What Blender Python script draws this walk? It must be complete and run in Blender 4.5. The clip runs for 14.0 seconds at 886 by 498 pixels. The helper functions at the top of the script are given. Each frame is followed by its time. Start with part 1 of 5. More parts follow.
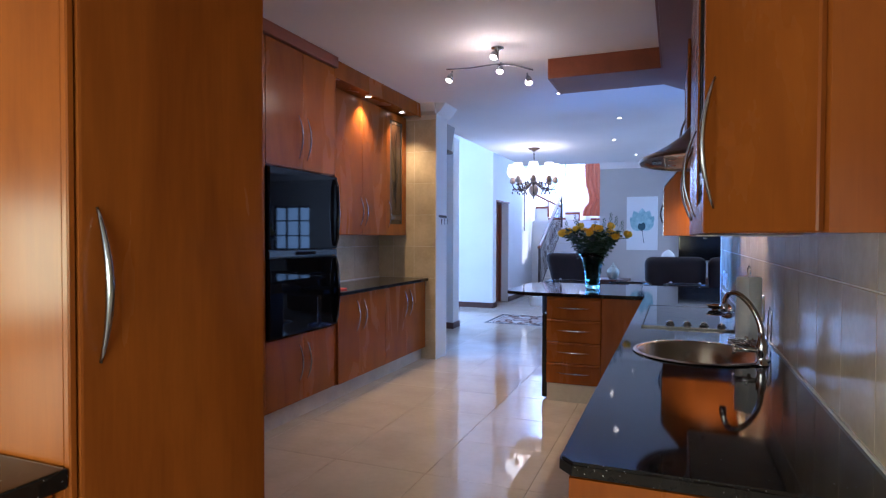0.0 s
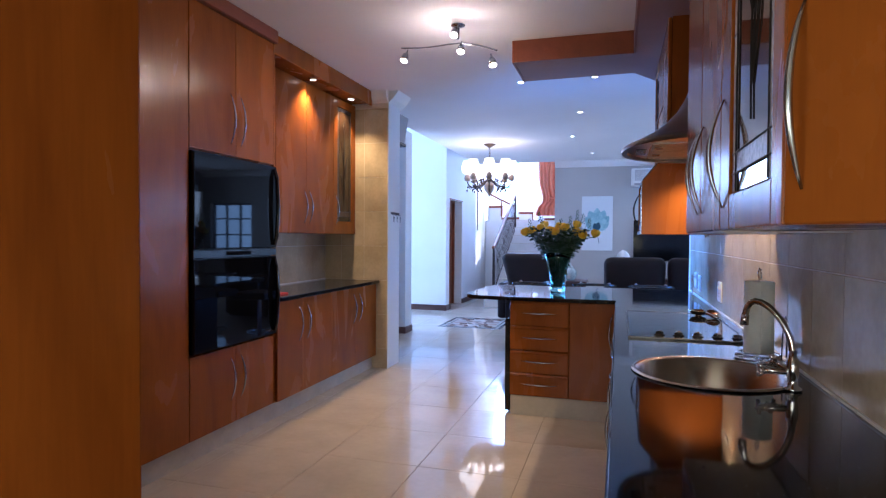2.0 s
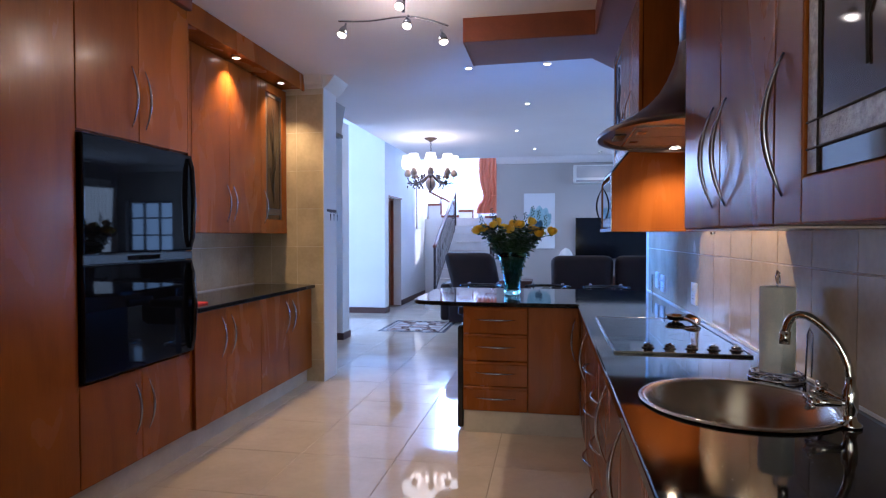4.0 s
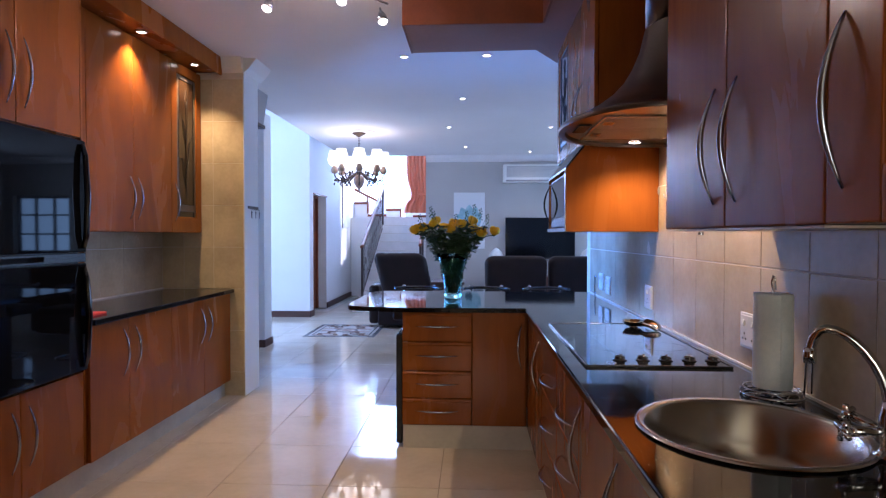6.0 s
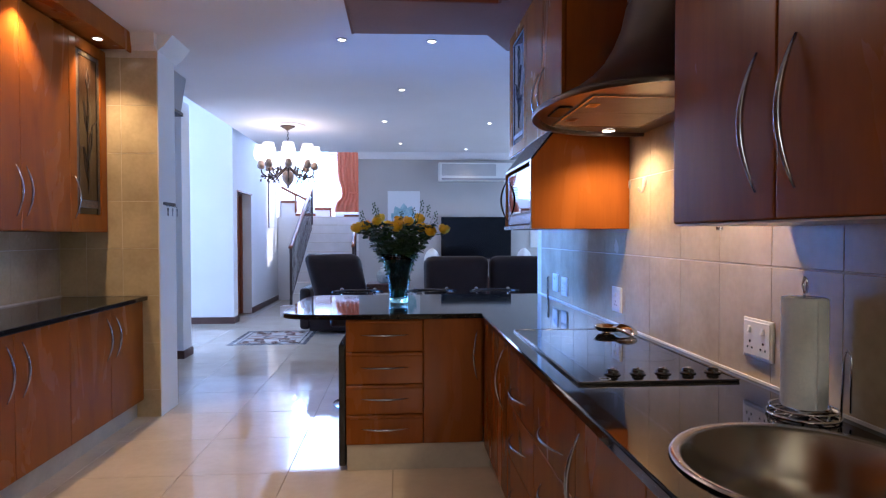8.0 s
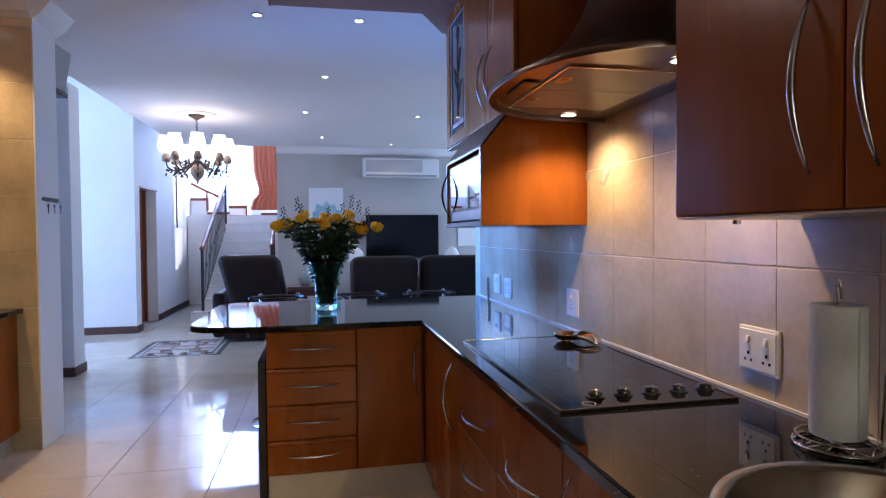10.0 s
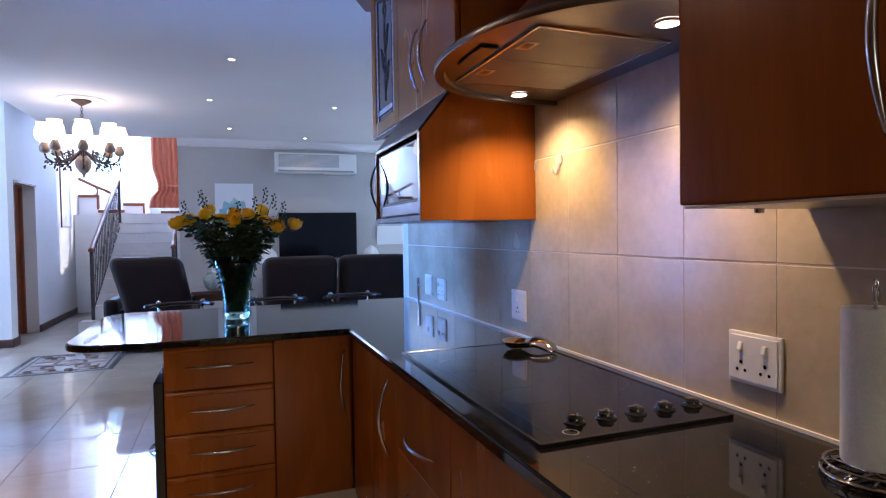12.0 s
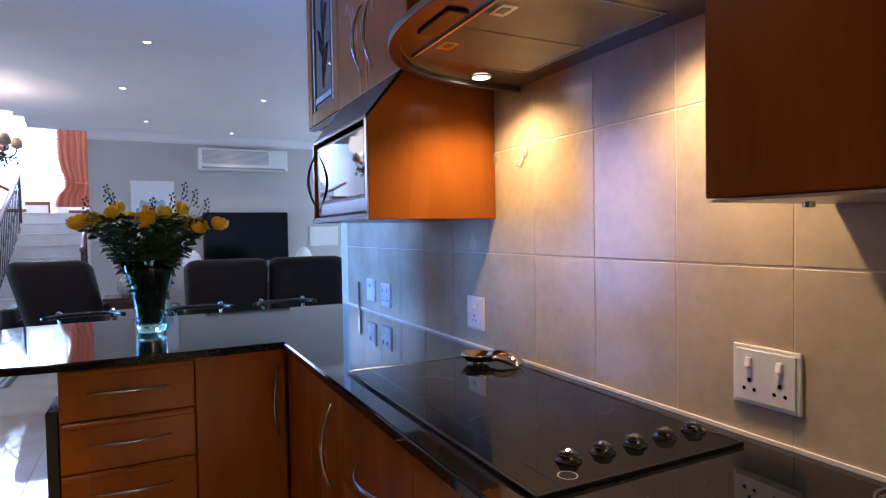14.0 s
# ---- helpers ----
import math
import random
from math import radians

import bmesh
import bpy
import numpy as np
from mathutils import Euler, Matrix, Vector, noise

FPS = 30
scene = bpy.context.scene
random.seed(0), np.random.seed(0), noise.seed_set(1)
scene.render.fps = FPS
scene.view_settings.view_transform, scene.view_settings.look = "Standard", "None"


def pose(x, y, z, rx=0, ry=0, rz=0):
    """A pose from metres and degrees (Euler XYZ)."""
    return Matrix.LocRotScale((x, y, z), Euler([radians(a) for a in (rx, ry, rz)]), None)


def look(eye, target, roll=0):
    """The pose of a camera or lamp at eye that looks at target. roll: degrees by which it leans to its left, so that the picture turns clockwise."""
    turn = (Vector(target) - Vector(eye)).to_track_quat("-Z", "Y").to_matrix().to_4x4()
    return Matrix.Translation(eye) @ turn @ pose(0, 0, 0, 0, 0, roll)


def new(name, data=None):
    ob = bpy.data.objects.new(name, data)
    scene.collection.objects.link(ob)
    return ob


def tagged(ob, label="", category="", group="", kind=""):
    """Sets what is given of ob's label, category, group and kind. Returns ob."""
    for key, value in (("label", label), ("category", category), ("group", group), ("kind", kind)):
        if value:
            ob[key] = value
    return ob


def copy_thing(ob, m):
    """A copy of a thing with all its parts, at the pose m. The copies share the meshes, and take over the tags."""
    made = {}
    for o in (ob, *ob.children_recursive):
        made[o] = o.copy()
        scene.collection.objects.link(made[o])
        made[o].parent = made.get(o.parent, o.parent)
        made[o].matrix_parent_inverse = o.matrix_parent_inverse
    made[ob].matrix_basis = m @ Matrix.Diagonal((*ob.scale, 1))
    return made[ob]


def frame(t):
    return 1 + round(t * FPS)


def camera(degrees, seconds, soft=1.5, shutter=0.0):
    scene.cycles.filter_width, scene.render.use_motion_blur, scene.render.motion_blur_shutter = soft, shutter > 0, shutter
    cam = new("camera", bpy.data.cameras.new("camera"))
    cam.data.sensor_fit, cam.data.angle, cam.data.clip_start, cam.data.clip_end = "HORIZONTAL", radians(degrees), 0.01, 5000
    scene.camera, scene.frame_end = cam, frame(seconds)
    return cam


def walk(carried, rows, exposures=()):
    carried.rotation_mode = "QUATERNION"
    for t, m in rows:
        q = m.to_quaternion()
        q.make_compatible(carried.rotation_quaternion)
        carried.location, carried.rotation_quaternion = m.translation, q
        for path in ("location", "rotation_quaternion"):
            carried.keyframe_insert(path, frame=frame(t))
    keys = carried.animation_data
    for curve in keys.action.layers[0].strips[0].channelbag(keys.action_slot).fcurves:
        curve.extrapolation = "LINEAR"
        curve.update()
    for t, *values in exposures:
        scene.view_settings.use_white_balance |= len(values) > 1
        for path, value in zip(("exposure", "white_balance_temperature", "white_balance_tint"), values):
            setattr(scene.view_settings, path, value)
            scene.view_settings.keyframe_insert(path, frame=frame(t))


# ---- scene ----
cam = camera(74.1, 14.0, 1.25)
EXPOSURES = [(0.0, 0.2, 5350, 16), (1.0, 0.34, 5350, 16), (2.0, 0.32, 5450, 17), (3.0, 0.14, 5500, 17), (7.0, 0.17, 5850, 18), (10.0, 0.02, 6100, 17), (12.0, -0.04, 6300, 17), (13.5, -0.03, 6500, 16), (14.0, 0.05, 6550, 16)]
PATH = [
    (0, (-0.397, -1.49, 1.362), (-1.133, 0.369, 1.319), 0.2),
    (0.5, (-0.446, -1.393, 1.369), (-1.153, 0.477, 1.323), 0.5),
    (1, (-0.498, -1.278, 1.363), (-1.168, 0.607, 1.317), 0.5),
    (1.5, (-0.55, -1.167, 1.36), (-1.177, 0.731, 1.313), 0.4),
    (2, (-0.602, -1.061, 1.347), (-1.175, 0.854, 1.306), 0.4),
    (2.5, (-0.637, -0.969, 1.345), (-1.157, 0.962, 1.303), 0.4),
    (3, (-0.696, -0.85, 1.352), (-1.163, 1.095, 1.308), 0.2),
    (5.5, (-0.909, -0.394, 1.345), (-1.08, 1.598, 1.3), 0.1),
    (6, (-0.946, -0.331, 1.351), (-1.045, 1.666, 1.305), 0.1),
    (6.5, (-0.989, -0.245, 1.35), (-1.026, 1.754, 1.304), -0.1),
    (7, (-1.026, -0.166, 1.346), (-1.002, 1.833, 1.301), -0.1),
    (9.5, (-1.116, 0.284, 1.337), (-0.773, 2.254, 1.289), -0.4),
    (10, (-1.121, 0.37, 1.338), (-0.709, 2.326, 1.288), -0.5),
    (10.5, (-1.131, 0.47, 1.334), (-0.649, 2.41, 1.285), -0.4),
    (11, (-1.146, 0.548, 1.341), (-0.594, 2.47, 1.287), -0.7),
    (11.5, (-1.138, 0.623, 1.341), (-0.522, 2.525, 1.281), -0.9),
    (12, (-1.124, 0.685, 1.33), (-0.434, 2.562, 1.272), -0.9),
    (12.5, (-1.119, 0.742, 1.33), (-0.372, 2.596, 1.272), -1.0),
    (13, (-1.11, 0.828, 1.33), (-0.313, 2.661, 1.268), -1.1),
    (13.5, (-1.103, 0.893, 1.337), (-0.253, 2.702, 1.267), -1.3),
    (14, (-1.092, 0.94, 1.329), (-0.193, 2.725, 1.27), -1.0),
]
walk(cam, [(t, look(eye, target, roll)) for t, eye, target, roll in PATH], EXPOSURES)

# ---- world, sun, large lights ----
world = bpy.data.worlds.new("sky")
scene.world = world
world.use_nodes = True
wn = world.node_tree.nodes
sky = wn.new("ShaderNodeTexSky")
sky.sky_type, sky.sun_disc = "NISHITA", False
sky.sun_elevation, sky.sun_rotation = radians(38), radians(25)
world.node_tree.links.new(sky.outputs[0], wn["Background"].inputs[0])
wn["Background"].inputs[1].default_value = 0.12

sun_data = bpy.data.lights.new("sun", "SUN")
sun_data.energy, sun_data.angle, sun_data.color = 4.0, radians(0.5), (1, 0.95, 0.88)
sun = new("sun", sun_data)
sun.matrix_world = look((6, 13, 10), (-3.7, 11.7, 2.3))


def area(name, eye, target, sx, sy, power, color):
    d = bpy.data.lights.new(name, "AREA")
    d.shape, d.size, d.size_y, d.energy, d.color = "RECTANGLE", sx, sy, power, color
    ob = new(name, d)
    ob.matrix_world = look(eye, target)
    return ob


def spot(name, eye, target, power, angle=80, blend=0.6, color=(1, 0.62, 0.3), size=0.02):
    d = bpy.data.lights.new(name, "SPOT")
    d.energy, d.spot_size, d.spot_blend, d.color, d.shadow_soft_size = power, radians(angle), blend, color, size
    ob = new(name, d)
    ob.matrix_world = look(eye, target)
    return ob


DAY = (0.40, 0.56, 1.0)
WARM = (1.0, 0.70, 0.38)
area("window_light_stair", (-2.9, 14.0, 3.5), (-2.9, 10, 1.2), 2.0, 2.2, 205, DAY)
# The hall window is unseen, assumed from the daylight on the hall wall.
area("window_light_hall", (-6.8, 7.6, 2.2), (-2.5, 7.0, 1.2), 2.4, 2.2, 105, DAY)
# Added blue fill before an unseen, windowless wall, to tint the east tiles.
area("fill_light_west", (-3.70, 5.5, 1.3), (-0.1, 4.05, 1.0), 0.9, 1.9, 78, (0.09, 0.33, 1.0)).data.spread = radians(66)
area("window_light_lounge", (3.85, 8.6, 1.6), (0, 7.5, 1.2), 2.4, 1.4, 58, (0.6, 0.78, 1.0))
# Warm fill added behind the start to brighten the south-facing fronts.
area("fill_light_south", (-1.0, -3.9, 1.3), (-1.2, 1, 0.9), 1.6, 0.9, 30, (1.0, 0.88, 0.62))
# Added yellow fill in an unseen opening, grades the tall cabinet's side.
area("fill_light_counter", (-2.93, -2.2, 1.25), (0, -1.7, 1.0), 1.3, 0.5, 30, (1.0, 0.93, 0.52))
# Added fill by the unseen east opening, brightens the tall cabinet door.
area("fill_light_side", (-0.08, -2.8, 1.2), (-1.7, -1.0, 0.7), 1.1, 0.6, 15, (1.0, 0.97, 0.50)).data.spread = radians(95)

# ---- materials ----


def mat(name, color=(0.8, 0.8, 0.8), rough=0.5, metal=0.0, **more):
    m = bpy.data.materials.new(name)
    m.use_nodes = True
    b = m.node_tree.nodes["Principled BSDF"]
    b.inputs["Base Color"].default_value = (*color, 1)
    b.inputs["Roughness"].default_value = rough
    b.inputs["Metallic"].default_value = metal
    for k, v in more.items():
        b.inputs[k.replace("_", " ")].default_value = v
    return m


def vary(m, dark, light, scale=(4, 4, 4), detail=4.0, fine=(60, 60, 60), fine_amount=0.3, bump=0.0, rough=None, piece=0.0, distortion=0.0):
    """Colour from a coarse and a fine noise in the object's own coordinates, with optional bump, gloss and piece-to-piece changes."""
    nt = m.node_tree
    n, l = nt.nodes, nt.links
    b = n["Principled BSDF"]
    tc = n.new("ShaderNodeNewGeometry")

    def noise_at(s, d):
        mp = n.new("ShaderNodeMapping")
        mp.inputs["Scale"].default_value = s
        l.new(tc.outputs["Position"], mp.inputs[0])
        t = n.new("ShaderNodeTexNoise")
        t.inputs["Scale"].default_value, t.inputs["Detail"].default_value, t.inputs["Distortion"].default_value = 1, d, distortion
        l.new(mp.outputs[0], t.inputs[0])
        return t.outputs[0]

    a, f = noise_at(scale, detail), noise_at(fine, 2.0)
    mix = n.new("ShaderNodeMath")
    mix.operation = "MULTIPLY_ADD"
    l.new(f, mix.inputs[0])
    mix.inputs[1].default_value = fine_amount
    l.new(a, mix.inputs[2])
    last = mix.outputs[0]
    if piece:
        info = n.new("ShaderNodeObjectInfo")
        add = n.new("ShaderNodeMath")
        add.operation = "MULTIPLY_ADD"
        l.new(info.outputs["Random"], add.inputs[0])
        add.inputs[1].default_value = piece
        l.new(last, add.inputs[2])
        last = add.outputs[0]
    r = n.new("ShaderNodeValToRGB")
    r.color_ramp.elements[0].position, r.color_ramp.elements[1].position = 0.3, 0.75 + fine_amount / 2 + piece / 2
    r.color_ramp.elements[0].color, r.color_ramp.elements[1].color = (*dark, 1), (*light, 1)
    l.new(last, r.inputs[0])
    l.new(r.outputs[0], b.inputs["Base Color"])
    if bump:
        bp = n.new("ShaderNodeBump")
        bp.inputs["Strength"].default_value, bp.inputs["Distance"].default_value = bump, 0.002
        l.new(f, bp.inputs["Height"])
        l.new(bp.outputs[0], b.inputs["Normal"])
    if rough:
        mr = n.new("ShaderNodeMapRange")
        mr.inputs["To Min"].default_value, mr.inputs["To Max"].default_value = rough
        l.new(a, mr.inputs["Value"])
        l.new(mr.outputs[0], b.inputs["Roughness"])
    return m


WOOD = vary(mat("cherry_veneer", rough=0.3, Coat_Weight=0.05, Coat_Roughness=0.12, Specular_IOR_Level=0.16), (0.175, 0.044, 0.007), (0.34, 0.099, 0.012),
            (4, 4, 1.1), 7, (70, 70, 5), 0.22, bump=0.015, rough=(0.22, 0.31), piece=0.14, distortion=0.9)
WOOD_DARK = vary(mat("dark_cherry_trim", rough=0.35), (0.14, 0.035, 0.014), (0.24, 0.062, 0.022), (6, 1.5, 6), 4, (60, 6, 60), 0.3, rough=(0.3, 0.45))
WOOD_BROWN = vary(mat("brown_skirting_wood", rough=0.45), (0.05, 0.02, 0.015), (0.10, 0.04, 0.03), (3, 3, 8), 4, (20, 20, 60), 0.3)
GRANITE = vary(mat("black_granite", rough=0.05, Specular_IOR_Level=0.36), (0.004, 0.004, 0.005), (0.012, 0.012, 0.014), (30, 30, 30), 4, (400, 400, 400), 0.3)
TILE = vary(mat("beige_wall_tile", rough=0.22), (0.38, 0.31, 0.215), (0.58, 0.485, 0.345), (5, 5, 5), 5, (40, 40, 40), 0.25, bump=0.03, rough=(0.16, 0.32), piece=0.12)
GROUT = vary(mat("pale_grout", rough=0.8), (0.55, 0.5, 0.43), (0.72, 0.67, 0.6), (12, 12, 12))
FLOOR = vary(mat("cream_porcelain", rough=0.1, Specular_IOR_Level=0.6), (0.50, 0.43, 0.35), (0.66, 0.58, 0.48), (3, 3, 3), 5, (25, 25, 25), 0.25, rough=(0.022, 0.065), piece=0.1)
FLOOR_GROUT = vary(mat("grey_floor_grout", rough=0.8), (0.25, 0.22, 0.18), (0.34, 0.3, 0.25), (9, 9, 9))
WHITE = vary(mat("white_wall_paint", rough=0.7), (0.70, 0.71, 0.72), (0.82, 0.82, 0.82), (0.8, 0.8, 0.8), 3, (90, 90, 90), 0.15, bump=0.03)
GREYWALL = vary(mat("warm_grey_wall_paint", rough=0.75), (0.43, 0.415, 0.40), (0.52, 0.50, 0.48), (0.8, 0.8, 0.8), 3, (90, 90, 90), 0.15, bump=0.03)
CEIL = vary(mat("ceiling_paint", rough=0.8), (0.80, 0.76, 0.75), (0.88, 0.84, 0.83), (0.7, 0.7, 0.7), 3, (80, 80, 80), 0.1, bump=0.02)
PLINTH = vary(mat("pale_tile_plinth", rough=0.25), (0.45, 0.42, 0.38), (0.6, 0.56, 0.5), (5, 5, 5), 4, (40, 40, 40), 0.2)
STEEL = vary(mat("brushed_steel", rough=0.28, metal=1.0), (0.50, 0.49, 0.48), (0.60, 0.59, 0.58), (3, 3, 3), 2, (9, 9, 300), 0.2, rough=(0.2, 0.27))
# Brushed steel with its dark brown reflections put into the colour.
HOODSTEEL = vary(mat("hood_steel_baked_reflection", rough=0.3, metal=1.0), (0.15, 0.13, 0.12), (0.21, 0.19, 0.18), (3, 3, 3), 2, (9, 9, 300), 0.2, rough=(0.26, 0.34))
# Rose-beige puts shade and light bounced off wood into the bulkhead's paint.
BULKSHADE = vary(mat("bulkhead_shade_tint", rough=0.6), (0.26, 0.145, 0.115), (0.34, 0.195, 0.16), (2, 2, 2))
SCREEN = mat("television_screen", (0.004, 0.004, 0.005), 0.12, 0.0, Specular_IOR_Level=0.2)
KNOB = mat("gloss_black", (0.004, 0.004, 0.004), 0.06, Specular_IOR_Level=0.7)
CHROME = mat("polished_chrome", (0.55, 0.56, 0.58), 0.08, 1.0)
SATIN = mat("satin_nickel", (0.40, 0.44, 0.50), 0.24, 1.0)
BLACKGLASS = mat("black_glass", (0.004, 0.004, 0.005), 0.04, 0.0, Specular_IOR_Level=0.2)
OVENGLASS = mat("oven_glass", (0.004, 0.004, 0.005), 0.03, 0.0, Specular_IOR_Level=0.13)
BLACKPLAST = mat("black_plastic", (0.012, 0.012, 0.013), 0.25)
WHITEPLAST = mat("white_plastic", (0.78, 0.78, 0.76), 0.3)
GREYPLAST = mat("grey_plastic", (0.3, 0.3, 0.31), 0.4)
LEATHER = vary(mat("dark_brown_leather", rough=0.5, Specular_IOR_Level=0.25), (0.008, 0.005, 0.006), (0.018, 0.010, 0.011), (6, 6, 6), 4, (120, 120, 120), 0.4, bump=0.3, rough=(0.45, 0.6))
IRON = vary(mat("dark_iron", rough=0.45, metal=0.7), (0.03, 0.025, 0.025), (0.08, 0.06, 0.06), (9, 9, 9))
BRONZE = vary(mat("antique_bronze", rough=0.4, metal=0.6), (0.025, 0.018, 0.016), (0.09, 0.06, 0.045), (14, 14, 14))
CERAMIC = vary(mat("tan_glazed_ceramic", rough=0.3), (0.22, 0.14, 0.10), (0.42, 0.30, 0.22), (20, 20, 20))
STAIRTILE = vary(mat("stair_tile", rough=0.4), (0.66, 0.63, 0.60), (0.80, 0.77, 0.74), (4, 4, 4))
# The blue of the daylight is mixed into the white paper's colour.
PAPER = vary(mat("kitchen_paper", rough=0.9), (0.72, 0.80, 0.87), (0.84, 0.89, 0.94), (60, 60, 60), 3, (260, 260, 120), 0.5, bump=0.6)
# Bright base stands in for daylight that glows through the cloth.
CURTAIN = vary(mat("orange_curtain", rough=0.7), (0.72, 0.19, 0.10), (0.88, 0.32, 0.19), (8, 8, 1), 3, (50, 50, 10), 0.3)
SHEER = mat("sheer_curtain", (0.8, 0.8, 0.8), 0.8, Alpha=0.55)
CANVAS = mat("white_canvas", (0.74, 0.76, 0.78), 0.8)
TEAL = vary(mat("teal_paint", rough=0.7), (0.10, 0.30, 0.36), (0.45, 0.66, 0.70), (14, 14, 14), 5, (50, 50, 50), 0.4)
TEAL_DARK = mat("dark_teal_paint", (0.03, 0.09, 0.12), 0.7)
STEM = vary(mat("stem_green", rough=0.5), (0.012, 0.04, 0.012), (0.04, 0.10, 0.025), (20, 20, 20))
LEAF = vary(mat("leaf_green", rough=0.45), (0.012, 0.034, 0.012), (0.045, 0.10, 0.032), (20, 20, 20))
PETAL = vary(mat("yellow_petal", rough=0.5), (0.90, 0.44, 0.010), (0.95, 0.62, 0.03), (40, 40, 40))
VASEGLASS = mat("aqua_glass", (0.50, 0.90, 0.88), 0.02, 0.0, Transmission_Weight=1.0, IOR=1.45)
CLEAR = mat("clear_glass", (1, 1, 1), 0.02, 0.0, Transmission_Weight=1.0, IOR=1.45)
LEAD = mat("lead_came", (0.03, 0.03, 0.032), 0.5, 0.5)
# East leaded glass: paler bases stand in for window and ceiling reflections.
FROST = vary(mat("textured_glass", rough=0.25, Specular_IOR_Level=0.8), (0.18, 0.19, 0.21), (0.45, 0.47, 0.50), (60, 60, 60), 2, (160, 160, 160), 0.6, bump=1.0)
DARKGLASS = mat("cabinet_glass", (0.075, 0.05, 0.045), 0.05, 0.0, Specular_IOR_Level=1.0)
# Darker, browner copies for the west door, to offset the soffit lamp.
FROST_WEST = vary(mat("textured_glass_west", rough=0.25), (0.05, 0.035, 0.025), (0.16, 0.12, 0.09), (60, 60, 60), 2, (160, 160, 160), 0.6, bump=1.0)
DARKGLASS_WEST = mat("cabinet_glass_west", (0.035, 0.018, 0.010), 0.08, 0.0, Specular_IOR_Level=0.6)
RED = mat("red_paper", (0.75, 0.05, 0.02), 0.6)
MESHF = vary(mat("filter_mesh", rough=0.5, metal=0.8), (0.20, 0.18, 0.15), (0.30, 0.27, 0.23), (10, 10, 10), 3, (400, 400, 400), 0.5, bump=0.4)
BLIND = mat("white_blind", (0.75, 0.75, 0.75), 0.5)
MOSAIC1 = vary(mat("mosaic_dark", rough=0.25), (0.10, 0.11, 0.13), (0.2, 0.2, 0.22), (20, 20, 20))
MOSAIC2 = vary(mat("mosaic_pale", rough=0.25), (0.42, 0.4, 0.38), (0.6, 0.57, 0.54), (20, 20, 20))
MOSAIC3 = vary(mat("mosaic_rose", rough=0.3), (0.28, 0.19, 0.17), (0.38, 0.27, 0.24), (20, 20, 20))


# sparse pale flecks in the black granite
nt = GRANITE.node_tree
nz = nt.nodes.new("ShaderNodeTexNoise")
nz.inputs["Scale"].default_value, nz.inputs["Detail"].default_value = 170, 1
geo = nt.nodes.new("ShaderNodeNewGeometry")
nt.links.new(geo.outputs["Position"], nz.inputs[0])
rp = nt.nodes.new("ShaderNodeValToRGB")
rp.color_ramp.elements[0].position, rp.color_ramp.elements[1].position = 0.735, 0.77
mx_ = nt.nodes.new("ShaderNodeMixRGB")
mx_.inputs[2].default_value = (0.32, 0.33, 0.34, 1)
base_in = nt.nodes["Principled BSDF"].inputs["Base Color"]
nt.links.new(nz.outputs[0], rp.inputs[0])
nt.links.new(rp.outputs[0], mx_.inputs[0])
nt.links.new(base_in.links[0].from_socket, mx_.inputs[1])
nt.links.new(mx_.outputs[0], base_in)


def glow(name, color, strength):
    m = bpy.data.materials.new(name)
    m.use_nodes = True
    n = m.node_tree.nodes
    n.clear()
    e, o = n.new("ShaderNodeEmission"), n.new("ShaderNodeOutputMaterial")
    e.inputs[0].default_value, e.inputs[1].default_value = (*color, 1), strength
    m.node_tree.links.new(e.outputs[0], o.inputs[0])
    return m


BULB = glow("lit_bulb", (1, 0.86, 0.68), 22)
BULB_SOFT = glow("lit_shade", (1, 0.94, 0.92), 3.2)
SKYDIM = glow("curtained_daylight", (0.35, 0.6, 1.0), 7.0)
SKYGLOW = glow("bright_sky", (0.40, 0.66, 1.0), 7.5)

# ---- mesh helpers ----


def thing(name, at, label="", category="", group="", kind=""):
    ob = new(name)
    ob.empty_display_size = 0.05
    ob.location = at
    bpy.context.view_layer.update()
    return tagged(ob, label, category, group, kind)


def part(name, bm, material, parent=None, label="", smooth=False):
    """One mesh, given in world coordinates, under a thing or a part."""
    me = bpy.data.meshes.new(name)
    base = Vector((0, 0, 0))
    o = parent
    while o:
        base += o.location
        o = o.parent
    if parent:
        bmesh.ops.translate(bm, verts=bm.verts, vec=-base)
    bmesh.ops.recalc_face_normals(bm, faces=bm.faces)
    bm.to_mesh(me)
    bm.free()
    if smooth:
        me.shade_smooth()
    me.materials.append(material)
    ob = new(name, me)
    ob.parent = parent
    return tagged(ob, label)


def structure(name, bm, material, label="", smooth=False):
    return tagged(part(name, bm, material, None, label, smooth), kind="structure")


def box(x0, x1, y0, y1, z0, z1, bev=0.0, seg=1, bm=None):
    b = bmesh.new()
    bmesh.ops.create_cube(b, size=1)
    for v in b.verts:
        v.co = Vector(((x0 + x1) / 2 + v.co.x * (x1 - x0), (y0 + y1) / 2 + v.co.y * (y1 - y0), (z0 + z1) / 2 + v.co.z * (z1 - z0)))
    if bev:
        bmesh.ops.bevel(b, geom=b.edges[:], offset=bev, segments=seg, affect="EDGES", profile=0.6)
    return merged(bm, b)


def merged(bm, b):
    if bm is None:
        return b
    me = bpy.data.meshes.new("tmp")
    b.to_mesh(me)
    b.free()
    bm.from_mesh(me)
    bpy.data.meshes.remove(me)
    return bm


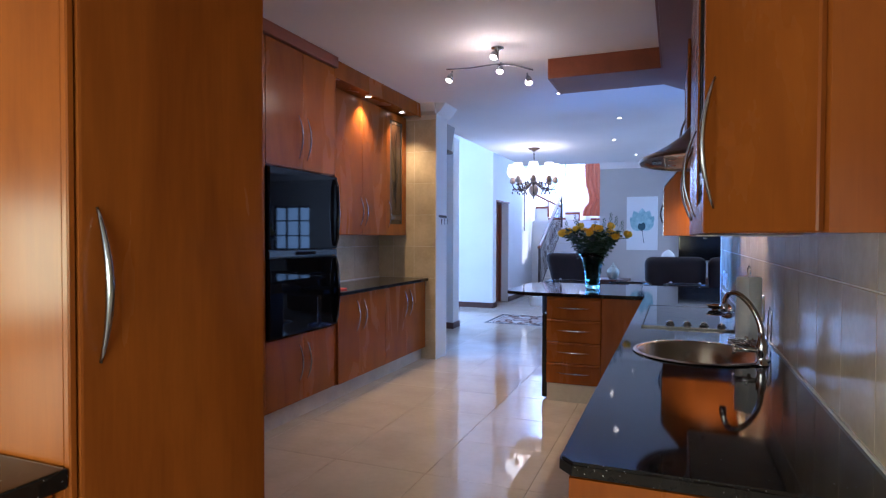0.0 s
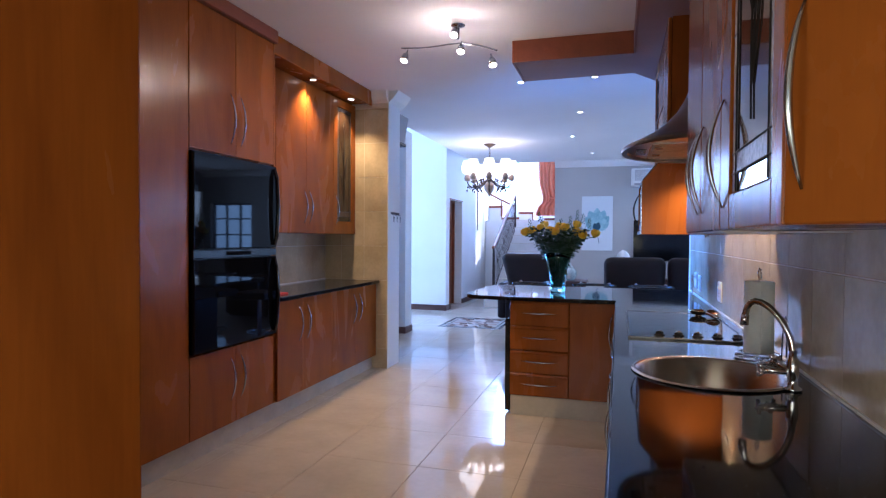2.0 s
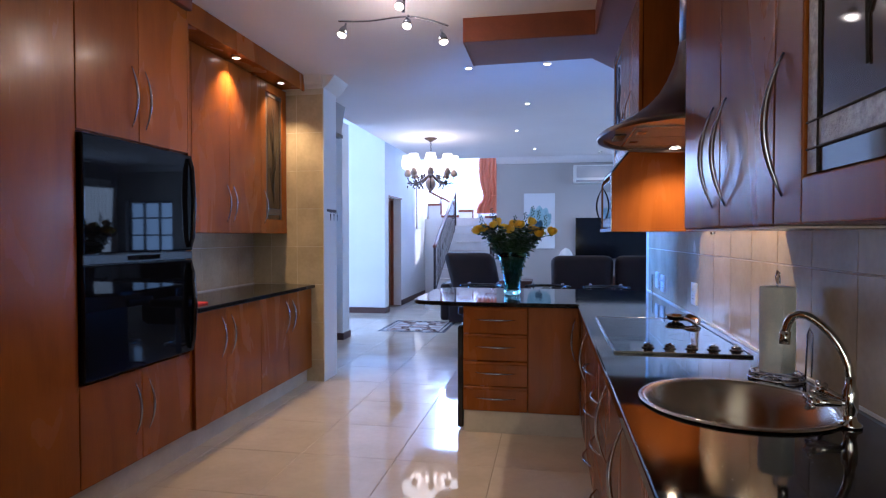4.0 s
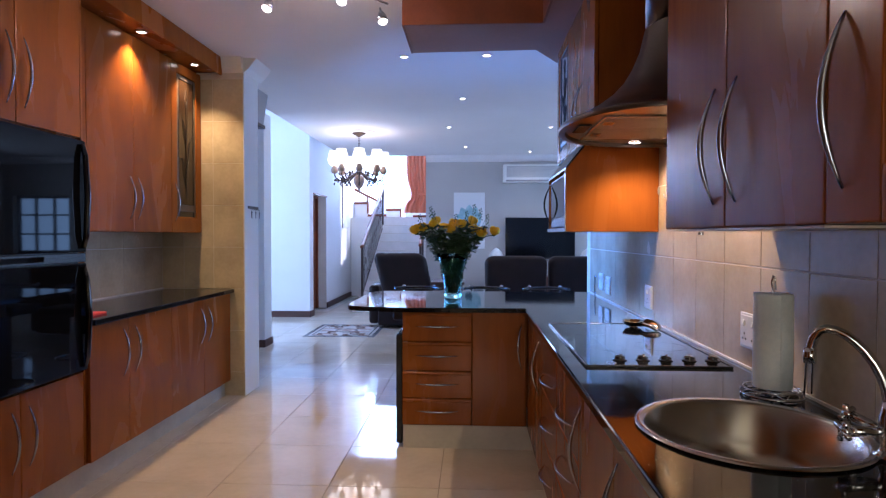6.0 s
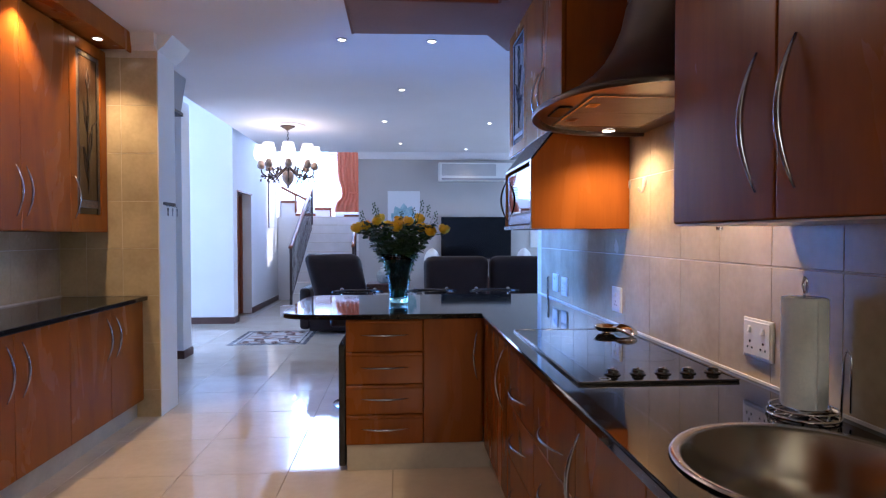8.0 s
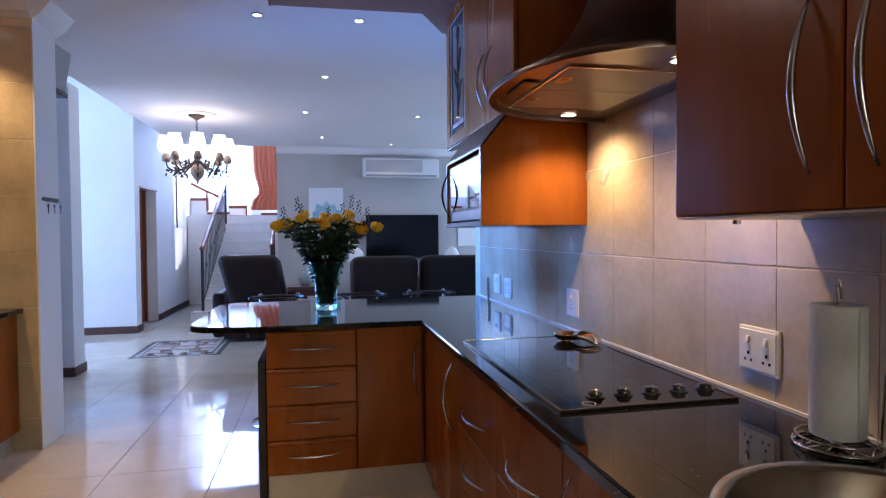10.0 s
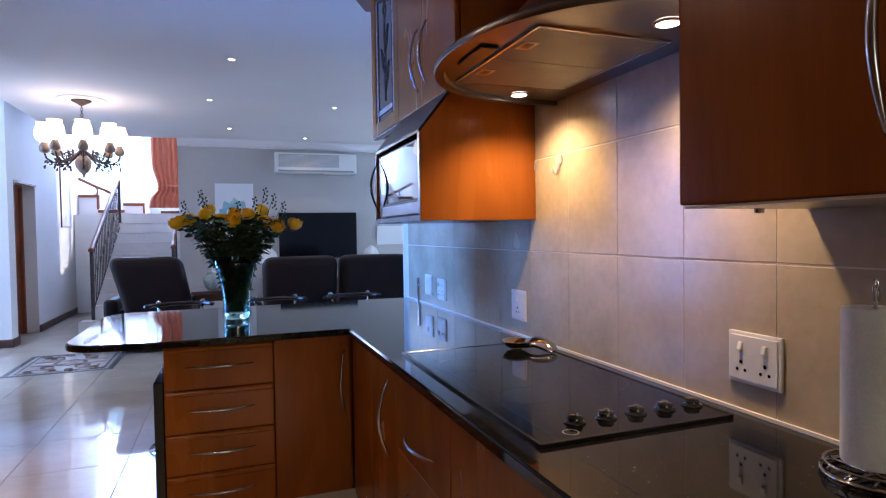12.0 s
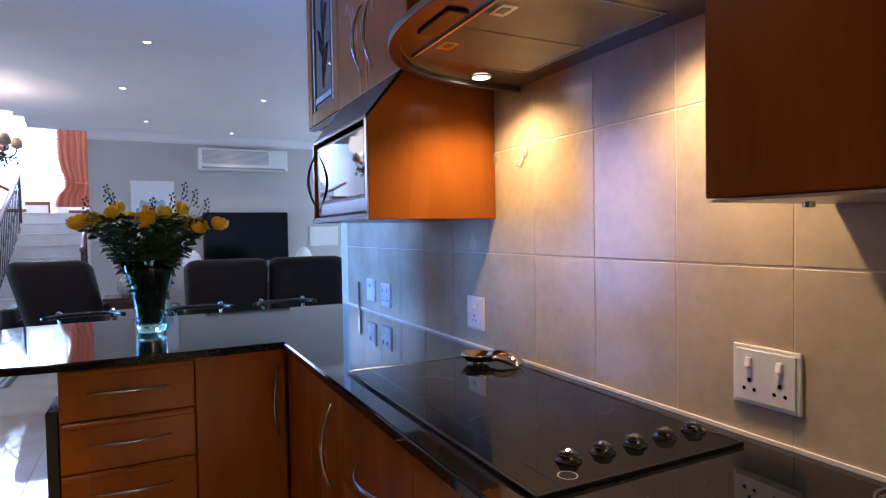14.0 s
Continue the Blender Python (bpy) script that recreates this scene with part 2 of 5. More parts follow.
def prism(points, axis, a, b, bev=0.0, bm=None, seg=1):
    """A polygon pushed along an axis from a to b. Points are in the other two axes, in order."""
    m = bmesh.new()

    def at(p, d):
        return {"x": (d, p[0], p[1]), "y": (p[0], d, p[1]), "z": (p[0], p[1], d)}[axis]

    lo = [m.verts.new(at(p, a)) for p in points]
    hi = [m.verts.new(at(p, b)) for p in points]
    m.faces.new(lo)
    m.faces.new(hi[::-1])
    for i in range(len(points)):
        j = (i + 1) % len(points)
        m.faces.new((lo[i], hi[i], hi[j], lo[j]))
    bmesh.ops.recalc_face_normals(m, faces=m.faces)
    if bev:
        bmesh.ops.bevel(m, geom=m.edges[:], offset=bev, segments=seg, affect="EDGES")
    return merged(bm, m)


def lathe(profile, at=(0, 0, 0), n=24, axis="z", bm=None, cap=True):
    """Radii and heights turned round an axis through a place."""
    m = bmesh.new()
    rings = []
    for r, h in profile:
        ring = []
        for i in range(n):
            c, s = math.cos(2 * math.pi * i / n) * r, math.sin(2 * math.pi * i / n) * r
            p = {"z": (c, s, h), "x": (h, c, s), "y": (c, h, s)}[axis]
            ring.append(m.verts.new(Vector(at) + Vector(p)))
        rings.append(ring)
    for a, b in zip(rings, rings[1:]):
        for i in range(n):
            j = (i + 1) % n
            m.faces.new((a[i], a[j], b[j], b[i]))
    if cap:
        for ring in (rings[0], rings[-1]):
            if (ring[0].co - ring[n // 2].co).length > 1e-4:
                m.faces.new(ring)
    return merged(bm, m)


def sweep(points, radii, n=8, bm=None, closed=False, flat=1.0):
    """A tube along points; radii a number or one for each point."""
    m = bmesh.new()
    pts = [Vector(p) for p in points]
    if not hasattr(radii, "__len__"):
        radii = [radii] * len(pts)
    rings = []
    side = None
    for i, p in enumerate(pts):
        a = pts[i - 1] if (i or closed) else p
        b = pts[(i + 1) % len(pts)] if (i < len(pts) - 1 or closed) else p
        d = (b - a).normalized()
        if side is None:
            side = d.orthogonal().normalized()
        side = (side - d * side.dot(d)).normalized()
        up = d.cross(side)
        rings.append([m.verts.new(p + radii[i] * (math.cos(2 * math.pi * k / n) * side + flat * math.sin(2 * math.pi * k / n) * up)) for k in range(n)])
    pairs = list(zip(rings, rings[1:])) + ([(rings[-1], rings[0])] if closed else [])
    for a, b in pairs:
        for i in range(n):
            j = (i + 1) % n
            m.faces.new((a[i], a[j], b[j], b[i]))
    if not closed:
        m.faces.new(rings[0])
        m.faces.new(rings[-1])
    return merged(bm, m)


def bow(a, b, out, r=0.006, n=13):
    """A bow handle from a to b with thin ends on the door that swells by a little more than out in the middle."""
    a, b, out = Vector(a), Vector(b), Vector(out)
    pts, rad = [], []
    for i in range(n):
        t = i / (n - 1)
        pts.append(a.lerp(b, t) + out * (0.04 + 1.22 * math.sin(math.pi * t) ** 0.9))
        rad.append(r * (0.42 + 0.78 * math.sin(math.pi * t)))
    return sweep(pts, rad, 10)


def blob(center, size, seed=0, rough=0.12, sub=3, freq=2.0, bm=None):
    m = bmesh.new()
    bmesh.ops.create_icosphere(m, subdivisions=sub, radius=1)
    for v in m.verts:
        k = 1 + rough * noise.noise(v.co * freq + Vector((seed * 7.3, seed, 0)))
        v.co = Vector((center[0] + v.co.x * size[0] * k, center[1] + v.co.y * size[1] * k, center[2] + v.co.z * size[2] * k))
    return merged(bm, m)


def cushion(x0, x1, y0, y1, z0, z1, r, seg=4, bm=None):
    return box(x0, x1, y0, y1, z0, z1, r, seg, bm)

# ---- the shell of the place ----
CZ = 2.82
structure("floor_slab", box(-7.2, 4.2, -4.2, 15.2, -0.2, -0.006), FLOOR_GROUT)
structure("ceiling", box(-3.34, 4.2, -4.2, 10.5, CZ, CZ + 0.2), CEIL, "white painted ceiling")
structure("ceiling_hall", box(-7.2, -3.34, -4.2, 6.4, CZ, CZ + 0.2), CEIL)
structure("ceiling_upper", box(-7.2, -1.56, 6.2, 15.2, 5.2, 5.35), CEIL)
structure("ceiling_void_side", box(-3.46, -3.34, 6.4, 10.5, CZ + 0.2, 5.2), WHITE)
structure("wall_lintel_stair", box(-3.34, 4.2, 10.5, 10.62, CZ + 0.02, 5.2), WHITE)
# The opening from y -3.4 to -2.2 is unseen, added for the side fill.
bm = box(-0.0048, 0.2, -2.2, 4.5, 0, CZ)
for a in ((-4.2, -3.4, 0, CZ), (-3.4, -2.2, 0, 1.0), (-3.4, -2.2, 2.1, CZ)):
    box(-0.0048, 0.2, *a, bm=bm)
structure("wall_east_kitchen", bm, GROUT)
structure("wall_east_return", box(0.2, 4.2, 4.3, 4.5, 0, CZ), WHITE)
bm = box(-1.8, 2.3, 10.5, 10.7, 0, CZ)
for a in ((3.8, 4.2, 0, CZ), (2.3, 2.7, 0, CZ), (2.7, 3.8, 0, 1.0), (2.7, 3.8, 2.1, CZ)):
    box(a[0], a[1], 10.5, 10.7, a[2], a[3], bm=bm)
structure("wall_north", bm, GREYWALL, "warm grey painted living room wall")
structure("backdrop_north", box(1.6, 4.6, 11.4, 11.42, 0.2, 2.8), SKYDIM)
structure("wall_west_kitchen", box(-3.76, -3.5552, -4.2, 4.49, 0, CZ), GROUT)
structure("wall_stub", box(-3.76, -3.44, 6.60, 6.85, 0, CZ), WHITE)
structure("wall_patio", box(-3.90, -3.76, 4.49, 6.85, 0, CZ), WHITE)
structure("wall_hall_south", box(-7.2, -3.90, 6.1, 6.35, 0, CZ + 2.4), WHITE)
structure("wall_hall_north", box(-7.2, -3.62, 9.22, 9.45, 0, 5.2), WHITE, "white painted hall wall")
structure("wall_pantry_end", box(-3.56, -2.95, 0.05, 0.2, 0, CZ), GREYWALL)
# door wall beside the stair, with a doorway
structure("wall_stair_west", box(-3.90, -3.65, 10.45, 15.2, 0, 5.2), WHITE)
structure("wall_stair_west_lintel", box(-3.90, -3.65, 9.45, 10.45, 2.07, 5.2), WHITE)
# south wall with an unseen window added behind the start, and the lounge's east wall with a window


def wall_with_hole(name, axis, at, thick, a0, a1, z1, h0, h1, s0, s1, material):
    def bx(p, q, r, s):
        if axis == "y":
            return box(p, q, at, at + thick, r, s)
        return box(at, at + thick, p, q, r, s)
    bm = bx(a0, h0, 0, z1)
    for p, q, r, s in ((h1, a1, 0, z1), (h0, h1, 0, s0), (h0, h1, s1, z1)):
        merged(bm, bx(p, q, r, s))
    return structure(name, bm, material)


wall_with_hole("wall_south", "y", -4.2, 0.2, -2.95, 0.2, CZ, -1.8, -0.1, 0.9, 2.2, GREYWALL)
# This opening is unseen, added to hold the counter fill light.
wall_with_hole("wall_near_west", "x", -2.95, 0.15, -4.2, 0.2, CZ, -2.9, -1.5, 0.98, 1.55, GREYWALL)
wall_with_hole("wall_east_lounge", "x", 4.0, 0.2, 4.5, 10.5, CZ, 7.4, 10.0, 0.7, 2.3, GREYWALL)
wall_with_hole("wall_hall_west", "x", -7.2, 0.2, 6.2, 9.45, 5.2, 6.7, 8.9, 0.9, 3.6, WHITE)
wall_with_hole("wall_stair_north", "y", 14.3, 0.2, -3.9, -1.6, 5.2, -3.75, -1.95, 2.2, 4.8, WHITE)
# Unseen opening, added so that the sun reaches the west stair wall.
wall_with_hole("wall_stair_east", "x", -1.68, 0.12, 10.7, 14.5, 5.2, 11.9, 13.9, 2.3, 4.6, WHITE)
structure("backdrop", box(-4.2, -1.4, 15.3, 15.32, 1.5, 5.6), SKYGLOW)
structure("backdrop_hall", box(-7.9, -7.88, 6.2, 9.6, 0.5, 4.2), SKYGLOW)
structure("backdrop_lounge", box(4.9, 4.92, 6.2, 11.5, 0.2, 2.9), SKYDIM)

# tiled pier at the end of the wall units
structure("wall_pier", box(-3.56, -2.8512, 4.4952, 4.81, 0, CZ), GROUT)
cor = prism([(-2.85, 2.70), (-2.80, 2.74), (-2.74, 2.82), (-2.85, 2.82)], "y", 4.49, 4.86)
structure("pier_cornice_side", cor, WHITE)
structure("pier_cornice_front", prism([(4.49, 2.70), (4.45, 2.73), (4.43, 2.82), (4.49, 2.82)], "x", -3.2, -2.85), CEIL)
structure("cornice_north", prism([(10.5, 2.70), (10.46, 2.72), (10.42, 2.77), (10.36, 2.815), (10.5, 2.815)], "x", -1.8, 4.0), CEIL)
structure("baseboard_hall", box(-7.0, -3.60, 9.195, 9.22, 0, 0.10, 0.004), WOOD_BROWN, "dark wooden skirting board")
structure("baseboard_hall_side", box(-3.62, -3.60, 9.22, 9.45, 0, 0.10), WOOD_BROWN)
structure("baseboard_stair", box(-3.65, -3.63, 10.45, 14.3, 0, 0.10, 0.004), WOOD_BROWN)
structure("baseboard_stub", box(-3.76, -3.425, 6.58, 6.87, 0, 0.09, 0.004), WOOD_BROWN)
structure("baseboard_north", box(-1.8, 4.0, 10.48, 10.5, 0, 0.1), WOOD_BROWN)
d = structure("door_1", box(-3.88, -3.84, 9.50, 10.40, 0.01, 2.03, 0.003), WOOD_DARK, "closed brown wooden door in a deep white reveal")
part("door_frame", merged(box(-3.90, -3.80, 9.45, 9.50, 0, 2.07), merged(box(-3.90, -3.80, 10.40, 10.45, 0, 2.07), box(-3.90, -3.80, 9.50, 10.40, 2.03, 2.07))), WOOD_DARK, d)
structure("door_trim", merged(box(-3.652, -3.63, 9.45, 10.45, 2.05, 2.075), box(-3.66, -3.615, 9.45, 9.475, 0, 2.07)), WOOD_DARK, "thin dark wooden strip round a doorway")

# windows
def window(name, axis, at, a0, a1, z0, z1, nx, nz, material, label):
    fr = structure(name, box(0, 0.001, 0, 0.001, 0, 0.001), material, label)
    bm = bmesh.new()
    def bx(p, q, r, s, w=0.05):
        if axis == "y":
            box(p, q, at, at + w, r, s, bm=bm)
        else:
            box(at, at + w, p, q, r, s, bm=bm)
    bx(a0, a1, z0, z0 + 0.05), bx(a0, a1, z1 - 0.05, z1), bx(a0, a0 + 0.05, z0 + 0.05, z1 - 0.05), bx(a1 - 0.05, a1, z0 + 0.05, z1 - 0.05)
    for i in range(1, nx):
        c = a0 + (a1 - a0) * i / nx
        bx(c - 0.02, c + 0.02, z0 + 0.05, z1 - 0.05, 0.045)
    for i in range(1, nz):
        c = z0 + (z1 - z0) * i / nz
        bx(a0 + 0.05, a1 - 0.05, c - 0.015, c + 0.015, 0.04)
    part("window_frame", bm, material, fr)
    return fr


window("window_1", "y", 14.36, -3.75, -1.95, 2.2, 4.8, 3, 2, WHITEPLAST, "bright window above the stair landing")
window("window_2", "x", -7.1, 6.7, 8.9, 0.9, 3.6, 5, 3, IRON, "unseen tall barred window, assumed from the daylight in the hall")
window("window_3", "x", 4.05, 7.4, 10.0, 0.7, 2.3, 3, 1, WHITEPLAST, "wide lounge window")
window("unseen_window_south", "y", -4.1, -1.8, -0.1, 0.9, 2.2, 3, 1, WHITEPLAST, "unseen kitchen window frame added with the south fill light")
window("window_5", "y", 10.6, 2.7, 3.8, 1.0, 2.1, 3, 3, IRON, "barred living room window")
window("unseen_window_counter", "x", -2.955, -2.9, -1.5, 0.98, 1.55, 2, 1, WHITEPLAST, "unseen window frame added above the short counter with the fill light")

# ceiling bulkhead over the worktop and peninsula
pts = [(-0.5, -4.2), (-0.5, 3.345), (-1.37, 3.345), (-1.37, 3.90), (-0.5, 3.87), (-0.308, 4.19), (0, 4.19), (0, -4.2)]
structure("bulkhead_core", prism(pts, "z", 2.662, 2.819), BULKSHADE, "boxed ceiling bulkhead, tinted for shade and light off the wood")
bm = box(-1.385, -0.515, 3.328, 3.344, 2.658, 2.819)
merged(bm, box(-0.516, -0.501, -4.2, 3.328, 2.658, 2.819))
merged(bm, box(-1.386, -1.371, 3.345, 3.902, 2.658, 2.819))
structure("bulkhead_fascia", bm, WOOD_DARK, "dark cherry fascia round the ceiling bulkhead")

# ---- kitchen fronts ----
HB = "bowed satin metal handle"


def front_x(name, x, y0, y1, z0, z1, parent, face=1, label="", mat_=None):
    """A door or drawer front on a plane of constant x; face is the side it looks to."""
    g = 0.0015
    a, b = (x - 0.02, x) if face > 0 else (x, x + 0.02)
    return part(name, box(a, b, y0 + g, y1 - g, z0 + g, z1 - g, 0.006, 3), mat_ or WOOD, parent, label)


def handle_x(x, y, z0, z1, parent, face=1, out=0.03, r=0.006, lean=0.0):
    part("handle", bow((x, y - lean, z0), (x, y + lean, z1), (face * out, 0, 0), r), SATIN, parent, HB, True)


def base_unit(x_back, x_front, y0, y1, doors, name="base_cabinet", z0=0.13, z1=0.868, face=1, label="", group="", top=None):
    c = thing(name, ((x_back + x_front) / 2, (y0 + y1) / 2, z0), label, "cabinet", group)
    xa, xb = sorted((x_back, x_front - face * 0.021))
    part("body", box(xa, xb, y0 + 0.001, y1 - 0.001, z0, top or z1), WOOD, c)
    for ya, yb, hy in doors:
        d = front_x("door", x_front, ya, yb, z0, z1, c, face)
        if hy is not None:
            handle_x(x_front, hy, 0.53, 0.81, d, face)
    return c


# near-left tall cabinet and its counter
c = thing("tall_cabinet", (-1.85, -0.5, 0), "tall cherry cabinet with one full-height door beside a dark counter", "cabinet")
part("body", box(-2.79, -1.422, -0.762, -0.238, 0.0, 2.66, 0.002), WOOD, c)
d = part("door", box(-1.42, -1.40, -0.745, -0.23, 0.10, 2.64, 0.006, 2), WOOD, c)
part("handle", bow((-1.40, -0.705, 1.122), (-1.40, -0.710, 1.414), (0.024, 0, 0), 0.0066), SATIN, d, HB, True)
part("side_strip", box(-1.4205, -1.404, -0.764, -0.748, 0.0, 2.66, 0.003), WOOD, c)
part("top_trim", box(-2.79, -1.385, -0.77, -0.22, 2.66, 2.815, 0.004), WOOD_DARK, c)
c = thing("counter_cabinet", (-2.2, -1.6, 0), "cherry base cabinet under a short dark counter", "cabinet")
part("body", box(-2.79, -1.46, -2.6, -0.768, 0.1, 0.905), WOOD, c)
part("plinth", box(-2.75, -1.50, -2.6, -0.772, 0.0, 0.1), PLINTH, c)
for i in range(3):
    front_x("door", -1.438, -2.6 + 0.61 * i, -1.99 + 0.61 * i, 0.1, 0.902, c)
w = thing("worktop", (-2.2, -1.6, 0.905), "short polished black granite counter on cherry cabinets", "worktop")
part("slab", box(-2.79, -1.402, -2.6, -0.766, 0.907, 0.945, 0.008, 3), GRANITE, w)

# tall units on the west side
LG = "cherry units along the west wall"
c = thing("pantry_cabinet", (-3.27, 1.0, 0), "tall cherry pantry cabinet with full-height doors beside the ovens", "cabinet")
part("body", box(-3.555, -3.012, 0.22, 1.779, 0.13, 2.729), WOOD, c)
for y0, y1, hy in ((0.22, 0.74, 0.66), (0.74, 1.26, 1.215), (1.26, 1.78, 1.335)):
    d = front_x("door", -2.99, y0, y1, 0.13, 2.726, c)
    part("handle", bow((-2.99, hy, 1.10), (-2.99, hy, 1.41), (0.03, 0, 0)), SATIN, d, HB, True)
c = thing("oven_cabinet", (-3.27, 2.2, 0), "tall cherry cabinet that houses two black ovens", "cabinet")
bm = box(-3.555, -3.012, 1.781, 1.80, 0.13, 2.729)
for a in ((2.63, 2.65, 0.13, 2.729), (1.80, 2.63, 0.13, 0.63), (1.80, 2.63, 1.852, 2.729)):
    box(-3.555, -3.012, *a, bm=bm)
part("body", bm, WOOD, c)
part("side_panel", box(-3.555, -2.992, 2.652, 2.668, 0.13, 2.729), WOOD, c)
for y0, y1, hy in ((1.78, 2.215, 2.16), (2.215, 2.65, 2.265)):
    d = front_x("door", -2.99, y0, y1, 1.855, 2.726, c)
    handle_x(-2.99, hy, 1.93, 2.25, d)
    d = front_x("door", -2.99, y0, y1, 0.13, 0.632, c)
    handle_x(-2.99, hy, 0.28, 0.56, d)
o = thing("double_oven", (-3.2, 2.2, 0.64), "built-in black glass double oven with upright bowed handles", "oven")
part("body", box(-3.5, -2.992, 1.81, 2.62, 0.64, 1.845), BLACKPLAST, o)
for z0, z1 in ((1.262, 1.838), (0.645, 1.205)):
    d = part("oven_door", box(-2.99, -2.962, 1.785, 2.645, z0, z1, 0.008, 3), OVENGLASS, o, "black glass oven door")
    part("handle", sweep([(-2.955, 2.61, z0 + 0.02), (-2.940, 2.612, z0 + 0.08), (-2.930, 2.614, (z0 + z1) / 2), (-2.940, 2.612, z1 - 0.08), (-2.955, 2.61, z1 - 0.02)],
                        [0.012, 0.014, 0.016, 0.014, 0.012], 10), KNOB, d, "black moulded handle", True)
part("control_strip", box(-2.99, -2.965, 1.785, 2.645, 1.209, 1.258, 0.004), BLACKPLAST, o)
part("display", box(-2.9655, -2.9635, 2.08, 2.34, 1.221, 1.247), BLACKGLASS, o)
structure("west_cornice", box(-3.55, -2.965, 0.2, 2.672, 2.73, 2.818, 0.004), WOOD_DARK, "dark cherry cornice on the tall units")

# base units and worktop on the west side
def pair(y0, ym, y1):
    return base_unit(-3.55, -2.97, y0, y1, ((y0, ym, ym - 0.06), (ym, y1, ym + 0.06)), label="cherry two-door base cabinet under a black granite worktop", group=LG)


pair(2.672, 3.03, 3.52), pair(3.52, 4.0, 4.485)
w = thing("worktop", (-3.24, 3.57, 0.868), "black granite worktop on cherry units beside the ovens", "worktop")
part("slab", box(-3.556, -2.935, 2.672, 4.488, 0.869, 0.9, 0.006, 3), GRANITE, w)
part("seal", box(-3.546, -3.536, 2.672, 4.48, 0.9, 0.91), GROUT, w)
structure("plinth_west", box(-3.5, -3.02, 0.22, 4.486, 0, 0.128), PLINTH, "pale tiled plinth")
# wall units with a lit soffit
def wall_unit_w(y0, y1, doors, name="wall_cabinet", label="tall cherry wall cabinet above the black worktop"):
    c = thing(name, (-3.38, (y0 + y1) / 2, 1.37), label, "cabinet", "wall units along the west wall")
    part("body", box(-3.545, -3.232, y0 + 0.001, y1 - 0.001, 1.37, 2.685), WOOD, c)
    for ya, yb, hy in doors:
        d = front_x("door", -3.21, ya, yb, 1.372, 2.68, c)
        if hy:
            handle_x(-3.21, hy, 1.455, 1.745, d)
    return c


wall_unit_w(2.67, 3.02, ((2.67, 3.02, 2.96),))
wall_unit_w(3.02, 4.0, ((3.02, 3.5, 3.455), (3.5, 4.0, 3.545)))


def leaded(parent, plane, a0, a1, z0, z1, axis="x", side=1, clear=False):
    """A leaded pane on a plane of constant x (or along a slanted line): textured borders, plain middle and a drawn plant in lead."""
    e = 0.002 * side

    def P(u, v, d=0.0):
        return (plane + d, a0 + (a1 - a0) * u, z0 + (z1 - z0) * v)
    part("pane", box(plane - 0.002, plane + 0.002, a0, a1, z0, z1), DARKGLASS_WEST if side > 0 else DARKGLASS, parent, "dark leaded glass pane")
    bw = 0.11
    bm = bmesh.new()
    for u0, u1, v0, v1 in ((0, bw, 0, 1), (1 - bw, 1, 0, 1), (bw, 1 - bw, 0.04, 0.085), (bw, 1 - bw, 0.975, 1.0)):
        p, q = P(u0, v0), P(u1, v1)
        x = sorted((plane + e, plane + 2 * e))
        box(x[0], x[1], min(p[1], q[1]) + 0.001, max(p[1], q[1]) - 0.001, p[2], q[2], bm=bm)
    part("glass_border", bm, FROST_WEST if side > 0 else FROST, parent, "textured clear glass border")
    bm = bmesh.new()
    d = 2.4 * e
    lines = [[(bw, 0), (bw, 1)], [(1 - bw, 0), (1 - bw, 1)], [(0, 0.04), (1, 0.04)], [(0, 0.085), (1, 0.085)], [(0, 0.975), (1, 0.975)],
             [(0.5, 0.13), (0.52, 0.3), (0.47, 0.45), (0.53, 0.62), (0.5, 0.78)],
             [(0.5, 0.2), (0.36, 0.3), (0.3, 0.42), (0.42, 0.36), (0.5, 0.22)], [(0.5, 0.34), (0.64, 0.42), (0.7, 0.56), (0.58, 0.48), (0.5, 0.36)],
             [(0.5, 0.5), (0.38, 0.58), (0.32, 0.7), (0.45, 0.62), (0.5, 0.52)], [(0.5, 0.78), (0.42, 0.84), (0.5, 0.91), (0.58, 0.84), (0.5, 0.78)],
             [(bw, 0.4), (0.3, 0.42)], [(0.7, 0.56), (1 - bw, 0.6)], [(0, 0.5), (bw, 0.5)], [(1 - bw, 0.35), (1, 0.35)], [(1 - bw, 0.7), (1, 0.7)], [(0, 0.75), (bw, 0.75)]]
    for ln in lines:
        sweep([P(u, v, d) for u, v in ln], 0.0024, 5, bm)
    if side > 0:
        for mat__, cu, cv, ru, rv in ((RED, 0.5, 0.87, 0.05, 0.02), (PETAL, 0.5, 0.8, 0.06, 0.018), (PETAL, 0.44, 0.4, 0.05, 0.02), (LEAF, 0.38, 0.36, 0.06, 0.04), (LEAF, 0.62, 0.5, 0.06, 0.045)):
            pc = bmesh.new()
            pc.faces.new([pc.verts.new(P(cu + ru * math.cos(q), cv + rv * math.sin(q), 0.8 * e)) for q in [k * math.pi / 4 for k in range(8)]])
            part("glass_piece", pc, mat__, parent, "coloured glass piece")
    part("leading", bm, LEAD, parent, "dark lead lines in the shape of a flower")


c = wall_unit_w(4.0, 4.486, (), "glazed_cabinet", "cherry wall cabinet with a leaded glass door")
bm = box(-3.23, -3.21, 4.0015, 4.085, 1.372, 2.68, 0.003)
for a in ((4.40, 4.484, 1.372, 2.68), (4.085, 4.40, 1.372, 1.49), (4.085, 4.40, 2.60, 2.68)):
    box(-3.23, -3.21, *a, 0.003, bm=bm)
d = part("door", bm, WOOD, c)
handle_x(-3.21, 4.045, 1.455, 1.745, d)
